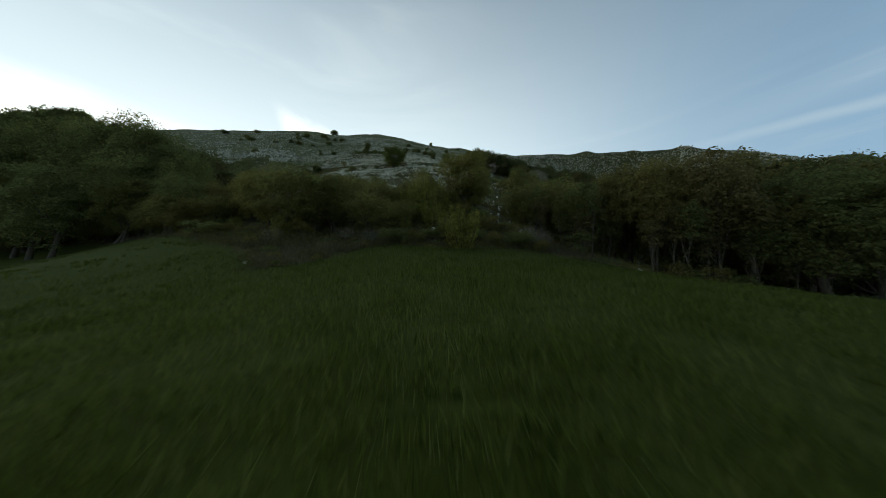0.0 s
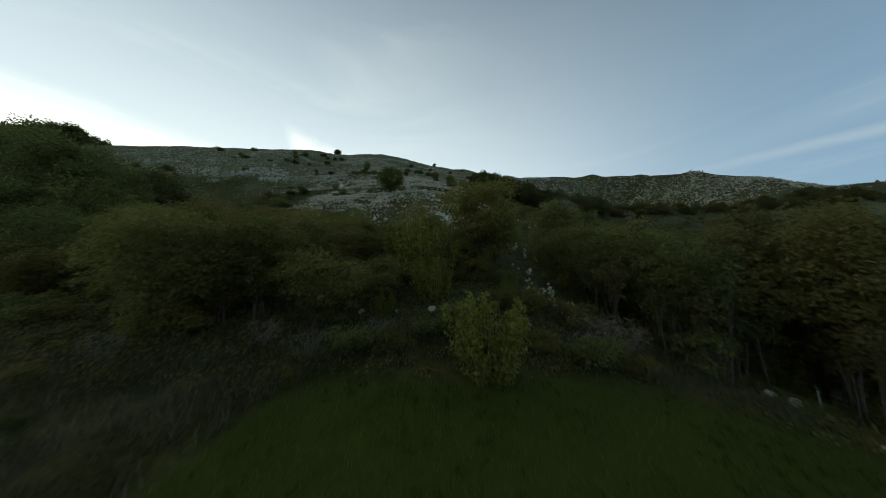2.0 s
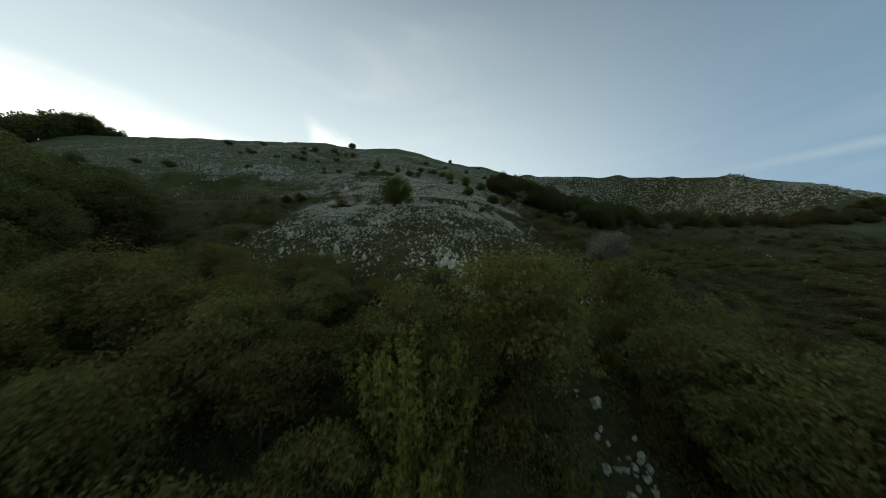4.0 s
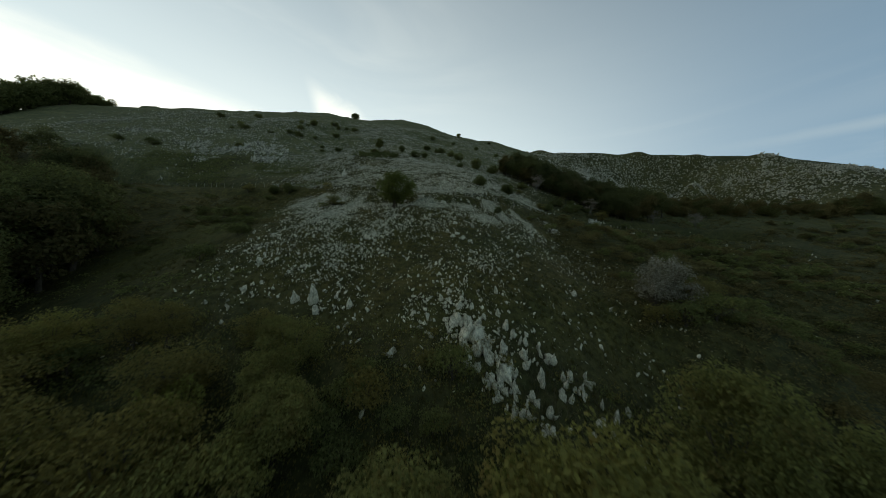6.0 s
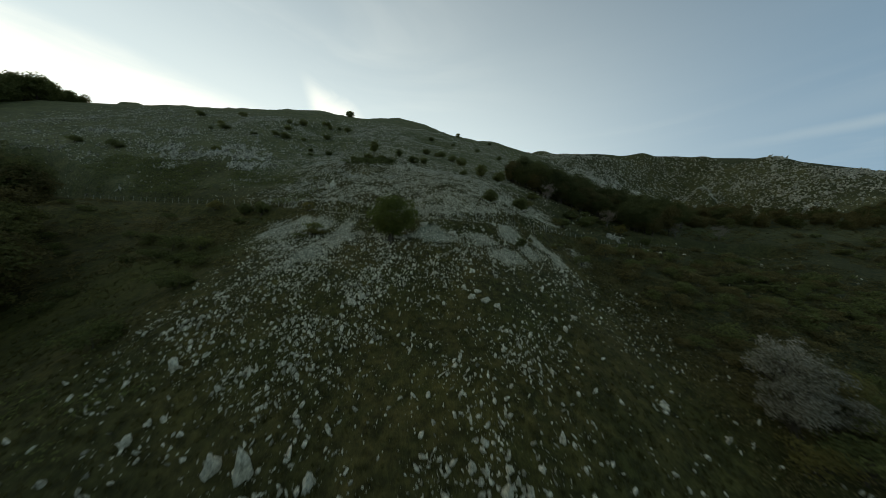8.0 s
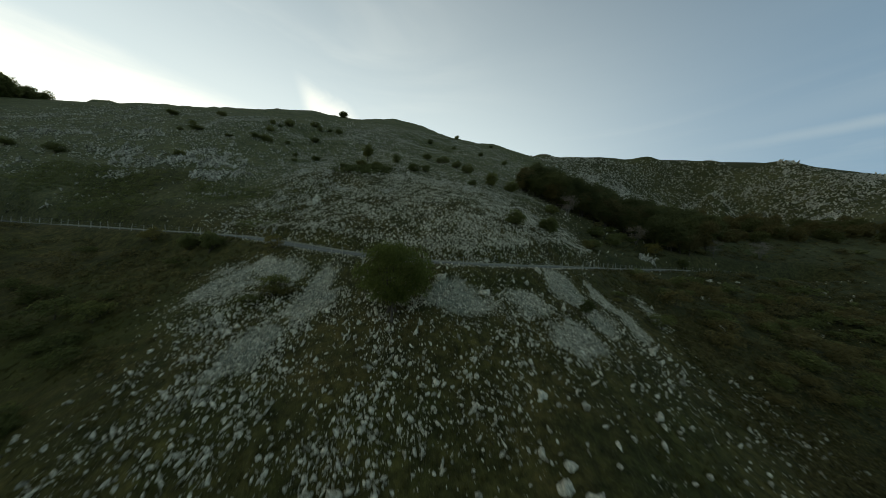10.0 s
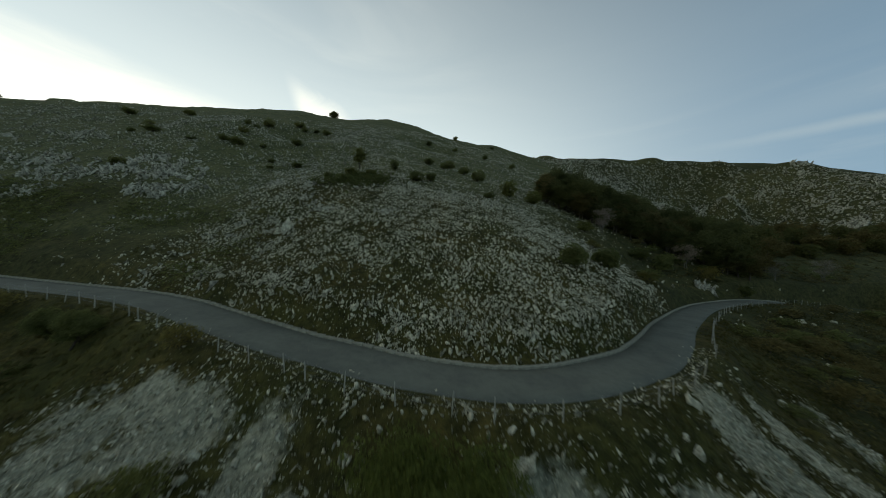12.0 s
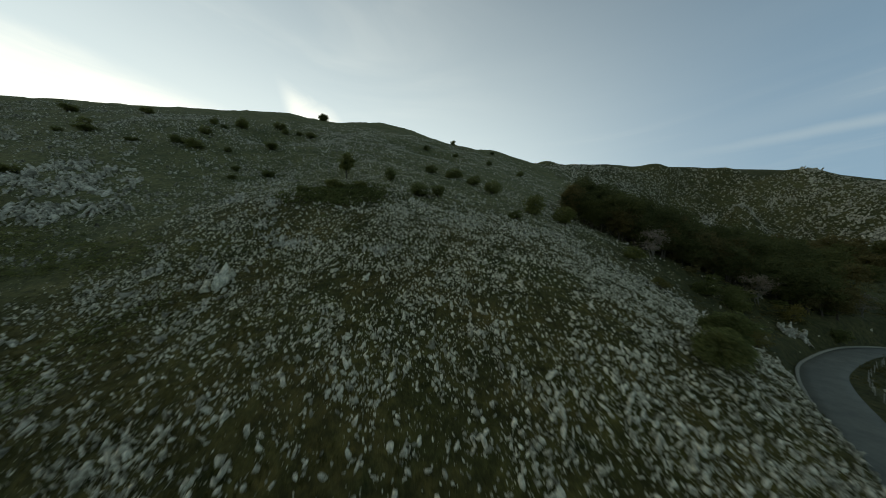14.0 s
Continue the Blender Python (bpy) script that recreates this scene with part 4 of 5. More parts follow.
def slope_bush(x, y, wide, tall, kind="far_bush"):
    """A bush of that width and height in metres."""
    w, h = {"far_bush": (5.8, 4.5), "bush": (5.8, 4.7), "scrub": (4.2, 2.7)}[kind]
    stand(kind, x, y, wide / w, tall / h / (wide / w), group="bushes on the slopes").location.z -= 0.12 * tall


for x, y, wide, tall in (
        (-65.3, 168.0, 4.2, 2.7), (-31.6, 163.1, 3.6, 3.9), (-23.1, 152.5, 5.3, 3.4), (-19.3, 154.7, 3.8, 3.2), (-74.1, 183.3, 4.9, 3.1), (-72.9, 166.7, 2.6, 1.7), (-88.0, 170.5, 5.4, 3.5), (-93.0, 171.0, 4.4, 3.0), (-99.3, 191.1, 3.3, 2.9), (-100.5, 205.6, 6.4, 4.3),
        (-92.1, 217.8, 6.4, 3.5), (-76.3, 213.7, 5.7, 3.4), (-82.7, 216.8, 4.1, 2.3), (-81.1, 174.3, 2.8, 1.8), (-98.7, 145.6, 4.9, 2.3), (-118.5, 171.6, 7.2, 2.0), (-123.8, 169.1, 3.1, 1.6), (-21.9, 182.5, 5.2, 3.0), (-16.3, 178.9, 3.4, 2.9),
        (-70.9, 162.8, 2.9, 1.4), (-100.0, 166.4, 3.8, 1.5), (-87.9, 214.9, 3.4, 2.9), (-93.4, 180.5, 4.3, 3.0), (-95.4, 190.8, 3.3, 1.9), (-14.0, 181.3, 4.7, 3.4), (-9.0, 177.4, 5.4, 3.3), (-4.3, 170.4, 5.8, 4.6), (4.4, 161.0, 6.1, 6.1), (-3.4, 150.2, 3.6, 2.1),
        (11.9, 161.5, 6.8, 5.1), (-9.3, 344.9, 5.5, 5.5), (23.5, 327.7, 5.1, 2.6), (20.8, 232.8, 4.5, 3.2), (42.9, 151.0, 6.0, 4.5), (37.8, 152.3, 6.1, 3.7), (24, 154, 5.0, 3.6), (47, 155, 5.5, 4.0), (66, 152, 5.0, 3.5)):
    slope_bush(x, y, wide, tall)
slope_bush(3.6, 115.5, 4.8, 3.9, "bush")
slope_bush(13.3, 124.3, 5.6, 4.2, "bush")
for x, y, size, kind in (
        (-125, 176, 0.9, "scrub"), (-152, 192, 1.0, "far_bush"), (-137, 204, 0.8, "far_bush"), (26.5, 133, 0.9, "scrub"), (30, 138, 1.0, "far_bush"), (20, 142, 1.0, "scrub"),
        (-28, 256, 0.8, "far_bush"), (-11, 255, 0.7, "far_bush"), (7, 244, 0.8, "far_bush"), (-45, 99.5, 0.75, "bush"), (-50, 101, 0.7, "bush"), (-34, 97.2, 0.6, "scrub"), (-45, 86, 1.0, "scrub"), (-28.4, 89.2, 1.0, "scrub"), (-59, 103.5, 0.8, "scrub"),
        (6, 89.8, 0.42, "pine"), (18.5, 96, 0.8, "scrub"), (82, 159, 1.0, "grey"), (105, 166, 1.1, "grey"), (-130, 138, 1.0, "far_bush"),
        (-146, 138, 1.1, "far_bush"), (55, 100, 1.0, "scrub")):
    stand(kind, x, y, size * rs.uniform(0.85, 1.2), rs.uniform(0.55, 0.85) if kind == "far_bush" else rs.uniform(0.85, 1.05), group="bushes on the slopes")

# thorn scrub in the side valleys, too thick to count
def thorn_scrub(name, spots, mats, label, seed, leaves=900, leaf=0.17):
    gen = np.random.default_rng(seed)
    kinds = [(crown(gen, 1.9, 0.05, 2.6, 30, leaves, leaf, 0.36)[1], tube([(0, 0, -0.2), (0.1, 0.05, 0.7), (0.3, 0.1, 1.6)], [0.06, 0.05, 0.02], 5)) for _ in range(4)]
    crowns, stems = [], []
    for x, y, size, tall in spots:
        (v, fa), stem = kinds[gen.integers(0, 4)]
        a = gen.uniform(0, 6.28)
        turn = np.array([[math.cos(a), -math.sin(a), 0], [math.sin(a), math.cos(a), 0], [0, 0, 1]])
        at, sc = np.array([x, y, ground_at(x, y) - 0.1]), np.array([size, size, size * tall])
        crowns.append(((v * sc) @ turn.T + at, fa))
        stems.append(((stem[0] * sc) @ turn.T + at, stem[1]))
    n = sum(len(fa) for v, fa in crowns)
    v, fa = join(crowns + stems)
    me = mesh_of(name, v, fa, mats[0])
    me.materials.append(mats[1])
    me.polygons.foreach_set("material_index", np.where(np.arange(len(fa)) < n, 0, 1).astype(np.int32))
    return tagged(new(name, me), label, "scrub", kind="stuff")


valley_spots, west_spots = [], []
for k in range(360):
    x, y = (rs.uniform(19, 95), rs.uniform(52, 128)) if k % 3 else (rs.uniform(-95, -30), rs.uniform(52, 104))
    if abs(float(road_side(np.array([x]), np.array([y]))[0][0])) < 6:
        continue
    if x > 19 + 0.13 * (y - 50):
        valley_spots.append((x, y, rs.uniform(0.55, 1.35), rs.uniform(0.55, 0.95)))
    elif x < -30 - 0.2 * (y - 52) and k % 2:
        west_spots.append((x, y, rs.uniform(0.55, 1.2), rs.uniform(0.5, 0.9)))
thorn_scrub("valley_thorns", valley_spots[::2], (LEAF_BROWN, BARK), "tangled brownish thorn bushes in the side valley", 8)
thorn_scrub("valley_thorns", valley_spots[1::2], (LEAF_DARK, BARK), "dark green thorn bushes in the side valley", 9)
thorn_scrub("hillside_thorns", west_spots, (LEAF_DARK, BARK), "low dark thorn bushes on the grassy western slope", 10)
far_spots = []
for k in range(420):
    x, y = rs.uniform(38, 190), rs.uniform(92, 178)
    if abs(float(road_side(np.array([x]), np.array([y]))[0][0])) > 6 and rs.random() < float(smooth(0.36, 0.56, layered(np.array([x]), np.array([y]), 14, 64))[0]) and not (84 < x < 124 and 168 < y < 184):
        far_spots.append((x, y, rs.uniform(0.6, 1.5), rs.uniform(0.55, 0.9)))
thorn_scrub("far_thorns", far_spots[::2], (LEAF_BROWN, BARK), "brown thorn bushes across the far side of the valley", 12, 420, 0.26)
thorn_scrub("far_thorns", far_spots[1::2], (LEAF_DARK, BARK), "dark thorn bushes across the far side of the valley", 13, 420, 0.26)
for k in range(110):
    x, y = rs.uniform(-38, 26), rs.uniform(27, 54)
    if y > meadow_edge(np.array([x]))[0] + 2.5 and abs(x - 9.3 - 0.35 * (40 - y)) > 2.8:
        stand("scrub" if rs.random() < 0.9 else "shrub", x, y, rs.uniform(0.5, 1.0), rs.uniform(0.7, 1.2), group="thorn scrub at the meadow's edge")

for ob in PARKED:
    if ob not in used:
        for c in list(ob.children):
            bpy.data.objects.remove(c)
        bpy.data.objects.remove(ob)


# ---- limestone ----
def rock_shape(rng, detail):
    """A broken block: a jittered ball of 20 or 80 faces."""
    bm = bmesh.new()
    if detail:
        bmesh.ops.create_icosphere(bm, subdivisions=detail, radius=1.0)
    else:
        bmesh.ops.create_cube(bm, size=1.35)
        bmesh.ops.triangulate(bm, faces=bm.faces[:])
    bm.verts.index_update()
    v = np.array([p.co[:] for p in bm.verts])
    fa = np.array([[p.index for p in q.verts] for q in bm.faces])
    bm.free()
    for _ in range(9):
        n = rng.normal(0, 1, 3)
        n /= np.linalg.norm(n)
        d = v @ n
        cut = rng.uniform(0.32, 0.72)
        v = v - np.where(d > cut, d - cut, 0)[:, None] * n
    return v * rng.uniform(0.82, 1.18, (len(v), 1)) + rng.normal(0, 0.22 if not detail else 0.085, v.shape), fa


def strewn(name, x, y, size, rng, detail, mat, label, tall=1.0):
    """Many stones in one mesh, half sunk in the ground."""
    shapes = [rock_shape(rng, detail) for _ in range(12)]
    z = height(x, y)
    pick = rng.integers(0, 12, len(x))
    vs, fs, n = [], [], 0
    for k, (v, fa) in enumerate(shapes):
        i = np.flatnonzero(pick == k)
        if not len(i):
            continue
        a = rng.uniform(0, 6.28, len(i))
        sc = size[i, None] * rng.uniform([0.7, 0.5, 0.9 * tall], [1.3, 0.95, 2.1 * tall], (len(i), 3))
        p = v[None] * sc[:, None, :]
        lean = rng.normal(0, 0.35, (len(i), 2))
        p[..., 0] += p[..., 2] * lean[:, :1]
        p[..., 1] += p[..., 2] * (lean[:, 1:] + 0.25)
        ca, sa = np.cos(a)[:, None], np.sin(a)[:, None]
        q = np.stack([p[..., 0] * ca - p[..., 1] * sa + x[i, None], p[..., 0] * sa + p[..., 1] * ca + y[i, None], p[..., 2] + (z[i] + size[i] * 0.15)[:, None]], -1)
        vs.append(q.reshape(-1, 3))
        fs.append((fa[None] + (np.arange(len(i)) * len(v))[:, None, None]).reshape(-1, 3) + n)
        n += q.shape[0] * q.shape[1]
    return tagged(new(name, mesh_of(name, np.vstack(vs), np.vstack(fs), mat)), label, "rocks", kind="stuff")


def scatter(rng, box, count, weight):
    """Places inside the box, kept by the weight."""
    x0, x1, y0, y1 = box
    x, y = rng.uniform(x0, x1, count), rng.uniform(y0, y1, count)
    keep = rng.random(count) < weight(x, y)
    return x[keep], y[keep]


rng = np.random.default_rng(5)
for name, box, count, lo, hi, detail, label in (
        ("spur_stones", (-42, 32, 48, 94), 84000, 0.05, 0.27, 1, "pale limestone stones strewn over the spur's turf"),
        ("spur_pebbles", (-42, 32, 48, 94), 66000, 0.035, 0.15, 0, "small pale limestone stones strewn over the spur's turf"),
        ("slope_stones", (-62, 36, 96, 150), 76000, 0.055, 0.31, 1, "pale limestone stones thick on the slope above the road"),
        ("slope_pebbles", (-75, 42, 96, 185), 210000, 0.035, 0.15, 0, "small pale limestone stones thick on the slope above the road"),
        ("west_slope_stones", (-230, -40, 108, 240), 120000, 0.07, 0.46, 0, "grey limestone stones on the western slope"),
        ("ridge_stones", (60, 460, 200, 430), 140000, 0.22, 1.2, 0, "grey limestone blocks on the far ridge"),
        ("summit_stones", (-130, 66, 138, 330), 80000, 0.10, 0.46, 0, "grey limestone stones below the summit")):
    x, y = scatter(rng, box, count, stoniness)
    strewn(name, x, y, lo + (hi - lo) * rng.random(len(x)) ** 3.2, rng, detail, CRAGSTONE if name in ("west_slope_stones", "ridge_stones", "summit_stones") else LIMESTONE, label, 0.85 if name == "ridge_stones" else 1.0)
x, y = scatter(rng, (-42, 24, 76, 106), 130000, lambda a, b: 0.9 * scree(a, b))
strewn("scree", x, y, 0.028 + 0.13 * rng.random(len(x)) ** 3, rng, 0, LIMESTONE, "loose pale scree below the road")
x, y = scatter(rng, (-58, 26, 94, 128), 60000, lambda a, b: np.exp(-((road_side(a, b)[0] - 4.6) / 2.0) ** 2) * smooth(-46, -34, a) * smooth(14, 4, a) * (0.3 + smooth(0.40, 0.6, layered(a, b, 3, 58))) * (road_side(a, b)[0] > 2.9))
strewn("bank_stones", x, y, 0.045 + 0.21 * rng.random(len(x)) ** 3, rng, 0, LIMESTONE, "broken limestone crowding the bank above the kerb", 1.2)
# crags: tight bands of tall broken blocks
def outcrop(name, cx, cy, rx, ry, n, size, label, turn=0.0):
    n = int(n * 1.7)
    a, q = rng.uniform(0, 6.28, n), rng.random(n) ** 0.7
    u, v = rx * q * np.cos(a), ry * q * np.sin(a)
    x, y = cx + u * math.cos(turn) - v * math.sin(turn), cy + u * math.sin(turn) + v * math.cos(turn)
    keep = layered(x, y, 3.5, 71) > 0.42
    x, y = x[keep], y[keep]
    return strewn(name, x, y, size * (0.26 + 0.62 * rng.random(len(x)) ** 1.6), rng, 2, CRAGSTONE, label, 1.15)


for cx, cy, rx, ry, n, size, turn in ((-84, 145, 7, 5, 150, 0.85, 0.5), (-79, 137, 6, 3.5, 110, 0.75, 0.3), (-92, 151, 8, 4, 110, 0.75, 0.2), (-97, 143, 8, 3.5, 120, 0.8, -0.2), (-106, 139, 8, 3, 110, 0.75, 0.1), (-103, 133, 7, 2.0, 70, 0.6, 0.2), (-118, 144, 10, 3, 110, 0.75, 0.1), (-70, 128, 7, 1.6, 60, 0.5, 0.3),
                                      (-46.5, 140, 1.8, 3.6, 50, 0.55, 0.3), (-43.5, 134, 1.6, 2.6, 40, 0.5, 0.6), (-38, 131, 3.6, 1.2, 50, 0.5, 0.0), (-59, 148, 2.0, 4.0, 50, 0.5, 0.5), (-26, 128, 3.0, 1.4, 40, 0.45, 0.2), (52.8, 149.2, 3.4, 2.0, 90, 0.85, 0.7), (-130, 160, 10, 3, 70, 0.8, 0.0), (-150, 152, 12, 3, 80, 0.9, 0.1)):
    outcrop("crag", cx, cy, rx, ry, n, size, "weathered grey limestone crag breaking through the turf", turn)
for k in range(60):
    cx, cy = rng.uniform(110, 420), rng.uniform(245, 335)
    outcrop("ridge_crag", cx, cy, rng.uniform(5, 13), rng.uniform(3, 6), 36, rng.uniform(1.1, 1.9), "grey limestone crag on the far ridge", rng.uniform(-0.5, 0.9))
x, y = scatter(rng, (26, 130, 62, 165), 900, lambda a, b: smooth(0.45, 0.62, layered(a, b, 9, 74)) * (np.abs(road_side(a, b)[0]) > 3.5))
strewn("valley_stones", x, y, 0.10 + 0.45 * rng.random(len(x)) ** 2.5, rng, 1, LIMESTONE, "pale stones scattered through the valley scrub")


# ---- single boulders ----
BOULDERS = []
for k in range(8):
    v, fa = rock_shape(rng, 2)
    v = v * np.array([1.0, 0.72, 1.15]) * (1 + 0.10 * rng.normal(0, 1, (len(v), 1)))
    BOULDERS.append(mesh_of("boulder", v, fa, LIMESTONE))


def boulder(x, y, size, tall=1.0, group="boulders on the spur", label="pale weathered limestone boulder set in the turf"):
    ob = new("boulder", BOULDERS[rs.randrange(8)])
    s = size * rs.uniform(0.85, 1.15)
    ob.matrix_basis = (Matrix.Translation((x, y, ground_at(x, y) + 0.18 * s * tall)) @ Matrix.Rotation(rs.uniform(0, 6.28), 4, 'Z')
                       @ Matrix.Rotation(rs.uniform(-0.35, 0.35), 4, 'X') @ Matrix.Diagonal((s, s, s * tall, 1)))
    return tagged(ob, label, "boulder", group)


for x, y, size, tall in ((-17.1, 58.8, 0.75, 1.5), (-15.2, 58.6, 0.85, 1.7), (-14.4, 57.6, 0.6, 1.4), (-11.5, 58.6, 0.5, 1.6), (-1.5, 56.8, 0.9, 1.5), (-0.4, 55.3, 0.95, 1.4), (-22.8, 59.2, 0.55, 1.2), (-24.6, 63.6, 0.6, 1.3),
                         (-2.5, 73.9, 0.62, 0.9), (-1.2, 73.4, 0.55, 0.9), (-1.8, 74.8, 0.5, 0.8), (-3.2, 75.0, 0.45, 0.9), (0.2, 73.0, 0.45, 1.0), (12.7, 67, 0.4, 0.9), (6.9, 72.3, 0.45, 0.9), (9.2, 76.0, 0.5, 0.7), (-14.4, 71.5, 0.6, 1.2), (-14.0, 72.6, 0.6, 1.1),
                         (-10.0, 90.0, 0.75, 0.9), (-9.2, 88.6, 0.5, 1.0), (-5.1, 88.8, 0.7, 0.8), (2.2, 94.9, 0.5, 0.9), (0.0, 92.0, 0.5, 0.9), (12.5, 89, 0.7, 0.9), (59.5, 135.1, 1.0, 0.9), (61.5, 134.5, 0.6, 0.8), (-13.0, 20.9, 0.22, 0.8), (-13.9, 19.4, 0.25, 0.8),
                         (19.5, 30.1, 0.62, 0.8), (18.5, 30.5, 0.40, 0.8), (20.3, 29.4, 0.3, 0.8), (19.1, 26.7, 0.3, 0.8), (8.9, 43.1, 0.62, 0.9), (8.2, 38.5, 0.46, 0.8), (7.6, 39.4, 0.38, 0.8), (4.9, 40.0, 0.32, 0.8), (9.9, 40.6, 0.3, 0.8), (-1.2, 34.5, 0.36, 0.9), (-3.7, 34.6, 0.3, 0.8), (5.6, 41.2, 0.4, 0.8), (-6.2, 53.6, 0.45, 1.4), (0.4, 55.4, 0.8, 1.7), (2.4, 52.6, 0.7, 1.7), (6.5, 55.4, 0.55, 1.6), (-42.6, 124.7, 1.1, 1.5), (-43.4, 123.9, 0.8, 1.2), (-42.1, 125.8, 0.9, 1.3), (-6.5, 34.8, 0.4, 0.7)):
    boulder(x, y, size, tall)
for k in range(210):           # the fins of rock at the spur's foot
    u = rs.random()
    if k % 3:
        at = (-1.6 + 5.4 * u + rs.gauss(0, 0.9), 58.5 - 8.5 * u + rs.gauss(0, 0.9))
    else:
        at = (1 + 10 * u + rs.gauss(0, 1.8), 56.5 - 4 * u + rs.gauss(0, 1.9))
    boulder(*at, rs.uniform(0.12, 0.42), rs.uniform(1.1, 2.3), "rock fins at the spur's foot")
for k in range(44):            # the trail of stones through the belt
    u = rs.random()
    boulder(7.9 + 3.4 * u + rs.gauss(0, 0.9), 43.5 - 8 * u + rs.gauss(0, 0.9), rs.uniform(0.10, 0.34), rs.uniform(0.7, 1.1), "stones under the trees")
x, y = scatter(rng, (-34, 16, 78, 128), 420, lambda a, b: 0.5 * (np.abs(road_side(a, b)[0]) > 4))
strewn("roadside_boulders", x, y, 0.16 + 0.28 * rng.random(len(x)) ** 2, rng, 2, LIMESTONE, "pale boulders scattered above and below the road")

# ---- the fence along the road ----
post_v, post_f = tube([(0, 0, -0.4), (0.008, 0, 0.4), (0, 0.012, 1.0), (0.006, 0, 1.28), (0.006, 0, 1.31)], [0.046, 0.044, 0.042, 0.038, 0.010], 7)
POST = mesh_of("post", post_v, post_f, POST_WOOD, False)


def fence(name, line, label):
    """Posts every few metres with three wires between them."""
    ob = empty(name, Matrix.Translation(line[0]), label, "fence")
    home = ob.matrix_basis.inverted()
    tops = []
    for p in line:
        post = child("post", POST, ob)
        post.matrix_basis = home @ Matrix.Translation(p) @ pose(0, 0, 0, rs.uniform(-5, 5), rs.uniform(-5, 5), rs.uniform(0, 360)) @ Matrix.Diagonal((1, 1, rs.uniform(0.88, 1.08), 1))
        tops.append(p)
    tops = np.array(tops) - np.array(line[0])
    for h in (0.45, 0.78, 1.1):
        child("wire", mesh_of("wire", *tube(tops + np.array([0, 0, h]), np.full(len(tops), 0.006), 4), WIRE), ob)
    return ob


def fence_line(offset, first, last, step):
    out, s = [], np.concatenate([[0], np.cumsum(np.linalg.norm(np.diff(ROAD[:, :2], axis=0), axis=1))])
    a, b = np.interp(first, ROAD[:, 0], s), np.interp(last, ROAD[:, 0], s)
    for d in np.arange(a, b, step):
        i = int(np.argmin(np.abs(s - d)))
        q = ROAD[i, :2] + uphill[i] * (offset + rs.uniform(-0.15, 0.15))
        out.append(Vector((q[0], q[1], ground_at(q[0], q[1]))))
    return out


fence("roadside_fence", fence_line(-ROAD_HALF - 1.55, -104, 6, 2.75), "silvered wooden post and wire fence along the road's outer edge")
fence("roadside_fence", fence_line(-ROAD_HALF - 1.55, 9, 92, 2.75), "silvered wooden post and wire fence beside the road's bend")
line = spline([(22, 31.0, 0), (27, 28.5, 0), (33, 25.5, 0), (40, 21.5, 0), (47, 17.5, 0)], 2.6)
fence("meadow_fence", [Vector((p[0], p[1], ground_at(p[0], p[1]))) for p in line], "old grey wooden post fence along the wood's edge")

# ---- grass ----
def blades(name, x, y, tall, wide, mat, label, rng):
    """Grass: one bent, tapered blade at each place."""
    n = len(x)
    base = np.stack([x, y, height(x, y) - 0.02], -1)
    a = rng.uniform(0, 6.28, n)
    side = np.stack([np.cos(a), np.sin(a), np.zeros(n)], -1) * (wide * rng.uniform(0.6, 1.3, n))[:, None]
    h = tall * rng.uniform(0.5, 1.3, n)
    lean = np.stack([rng.normal(0, 0.35, n), rng.normal(0, 0.35, n), np.ones(n)], -1) * h[:, None]
    v = np.stack([base - side, base + side, base + lean], 1)
    return tagged(new(name, mesh_of(name, v.reshape(-1, 3), np.arange(3 * n).reshape(-1, 3), mat)), label, "grass", kind="stuff")


def near_path(x, y):
    return smooth(30, 4, np.abs(x)) * smooth(1.0, -1.0, y - meadow_edge(x)) * (0.35 + 0.65 * smooth(28, 6, y))


x, y = scatter(rng, (-32, 32, 0.5, 33), 330000, near_path)
clump = layered(x, y, 1.6, 91)
blades("meadow_grass", x, y, 0.12 + 0.18 * smooth(0.35, 0.7, clump), 0.013, GRASS_BLADE, "lush green meadow grass", rng)
x, y = scatter(rng, (-24, 24, 1, 28), 42000, near_path)
blades("seed_stalks", x, y, np.full(len(x), 0.34), 0.010, SEED_GRASS, "pale green grass stalks in the meadow", rng)
x, y = scatter(rng, (-60, 45, 24, 56), 90000, lambda a, b: smooth(-2, 2, b - meadow_edge(a)) * smooth(0.4, 0.6, layered(a, b, 2.4, 95)))
blades("dry_grass", x, y, 0.35 + 0.5 * layered(x, y, 3.0, 44), 0.014, STRAW, "dry straw-coloured grass and dead stems at the meadow's edge", rng)
x, y = scatter(rng, (-30, 18, 18, 36), 34000, lambda a, b: smooth(0.0, 1.6, b - meadow_edge(a)) * smooth(0.40, 0.58, layered(a, b, 3.2, 99)))
blades("bracken", x, y, np.full(len(x), 0.75), 0.022, STRAW, "pale dead bracken and bent stems at the meadow's edge", rng)
x, y = scatter(rng, (-42, 32, 48, 99), 130000, lambda a, b: 0.8 * smooth(0.38, 0.6, layered(a, b, 3, 97)))
blades("slope_grass", x, y, np.full(len(x), 0.16), 0.012, STRAW, "short dry grass on the spur", rng)

def tussocks(name, box, count, weight, mat, label):
    """Low fans of bent blades."""
    x, y = scatter(rng, box, count, weight)
    k = 9
    x, y = (np.repeat(x, k) + rng.normal(0, 0.09, len(x) * k)), (np.repeat(y, k) + rng.normal(0, 0.09, len(y) * k))
    return blades(name, x, y, np.full(len(x), 0.24), 0.028, mat, label, rng)


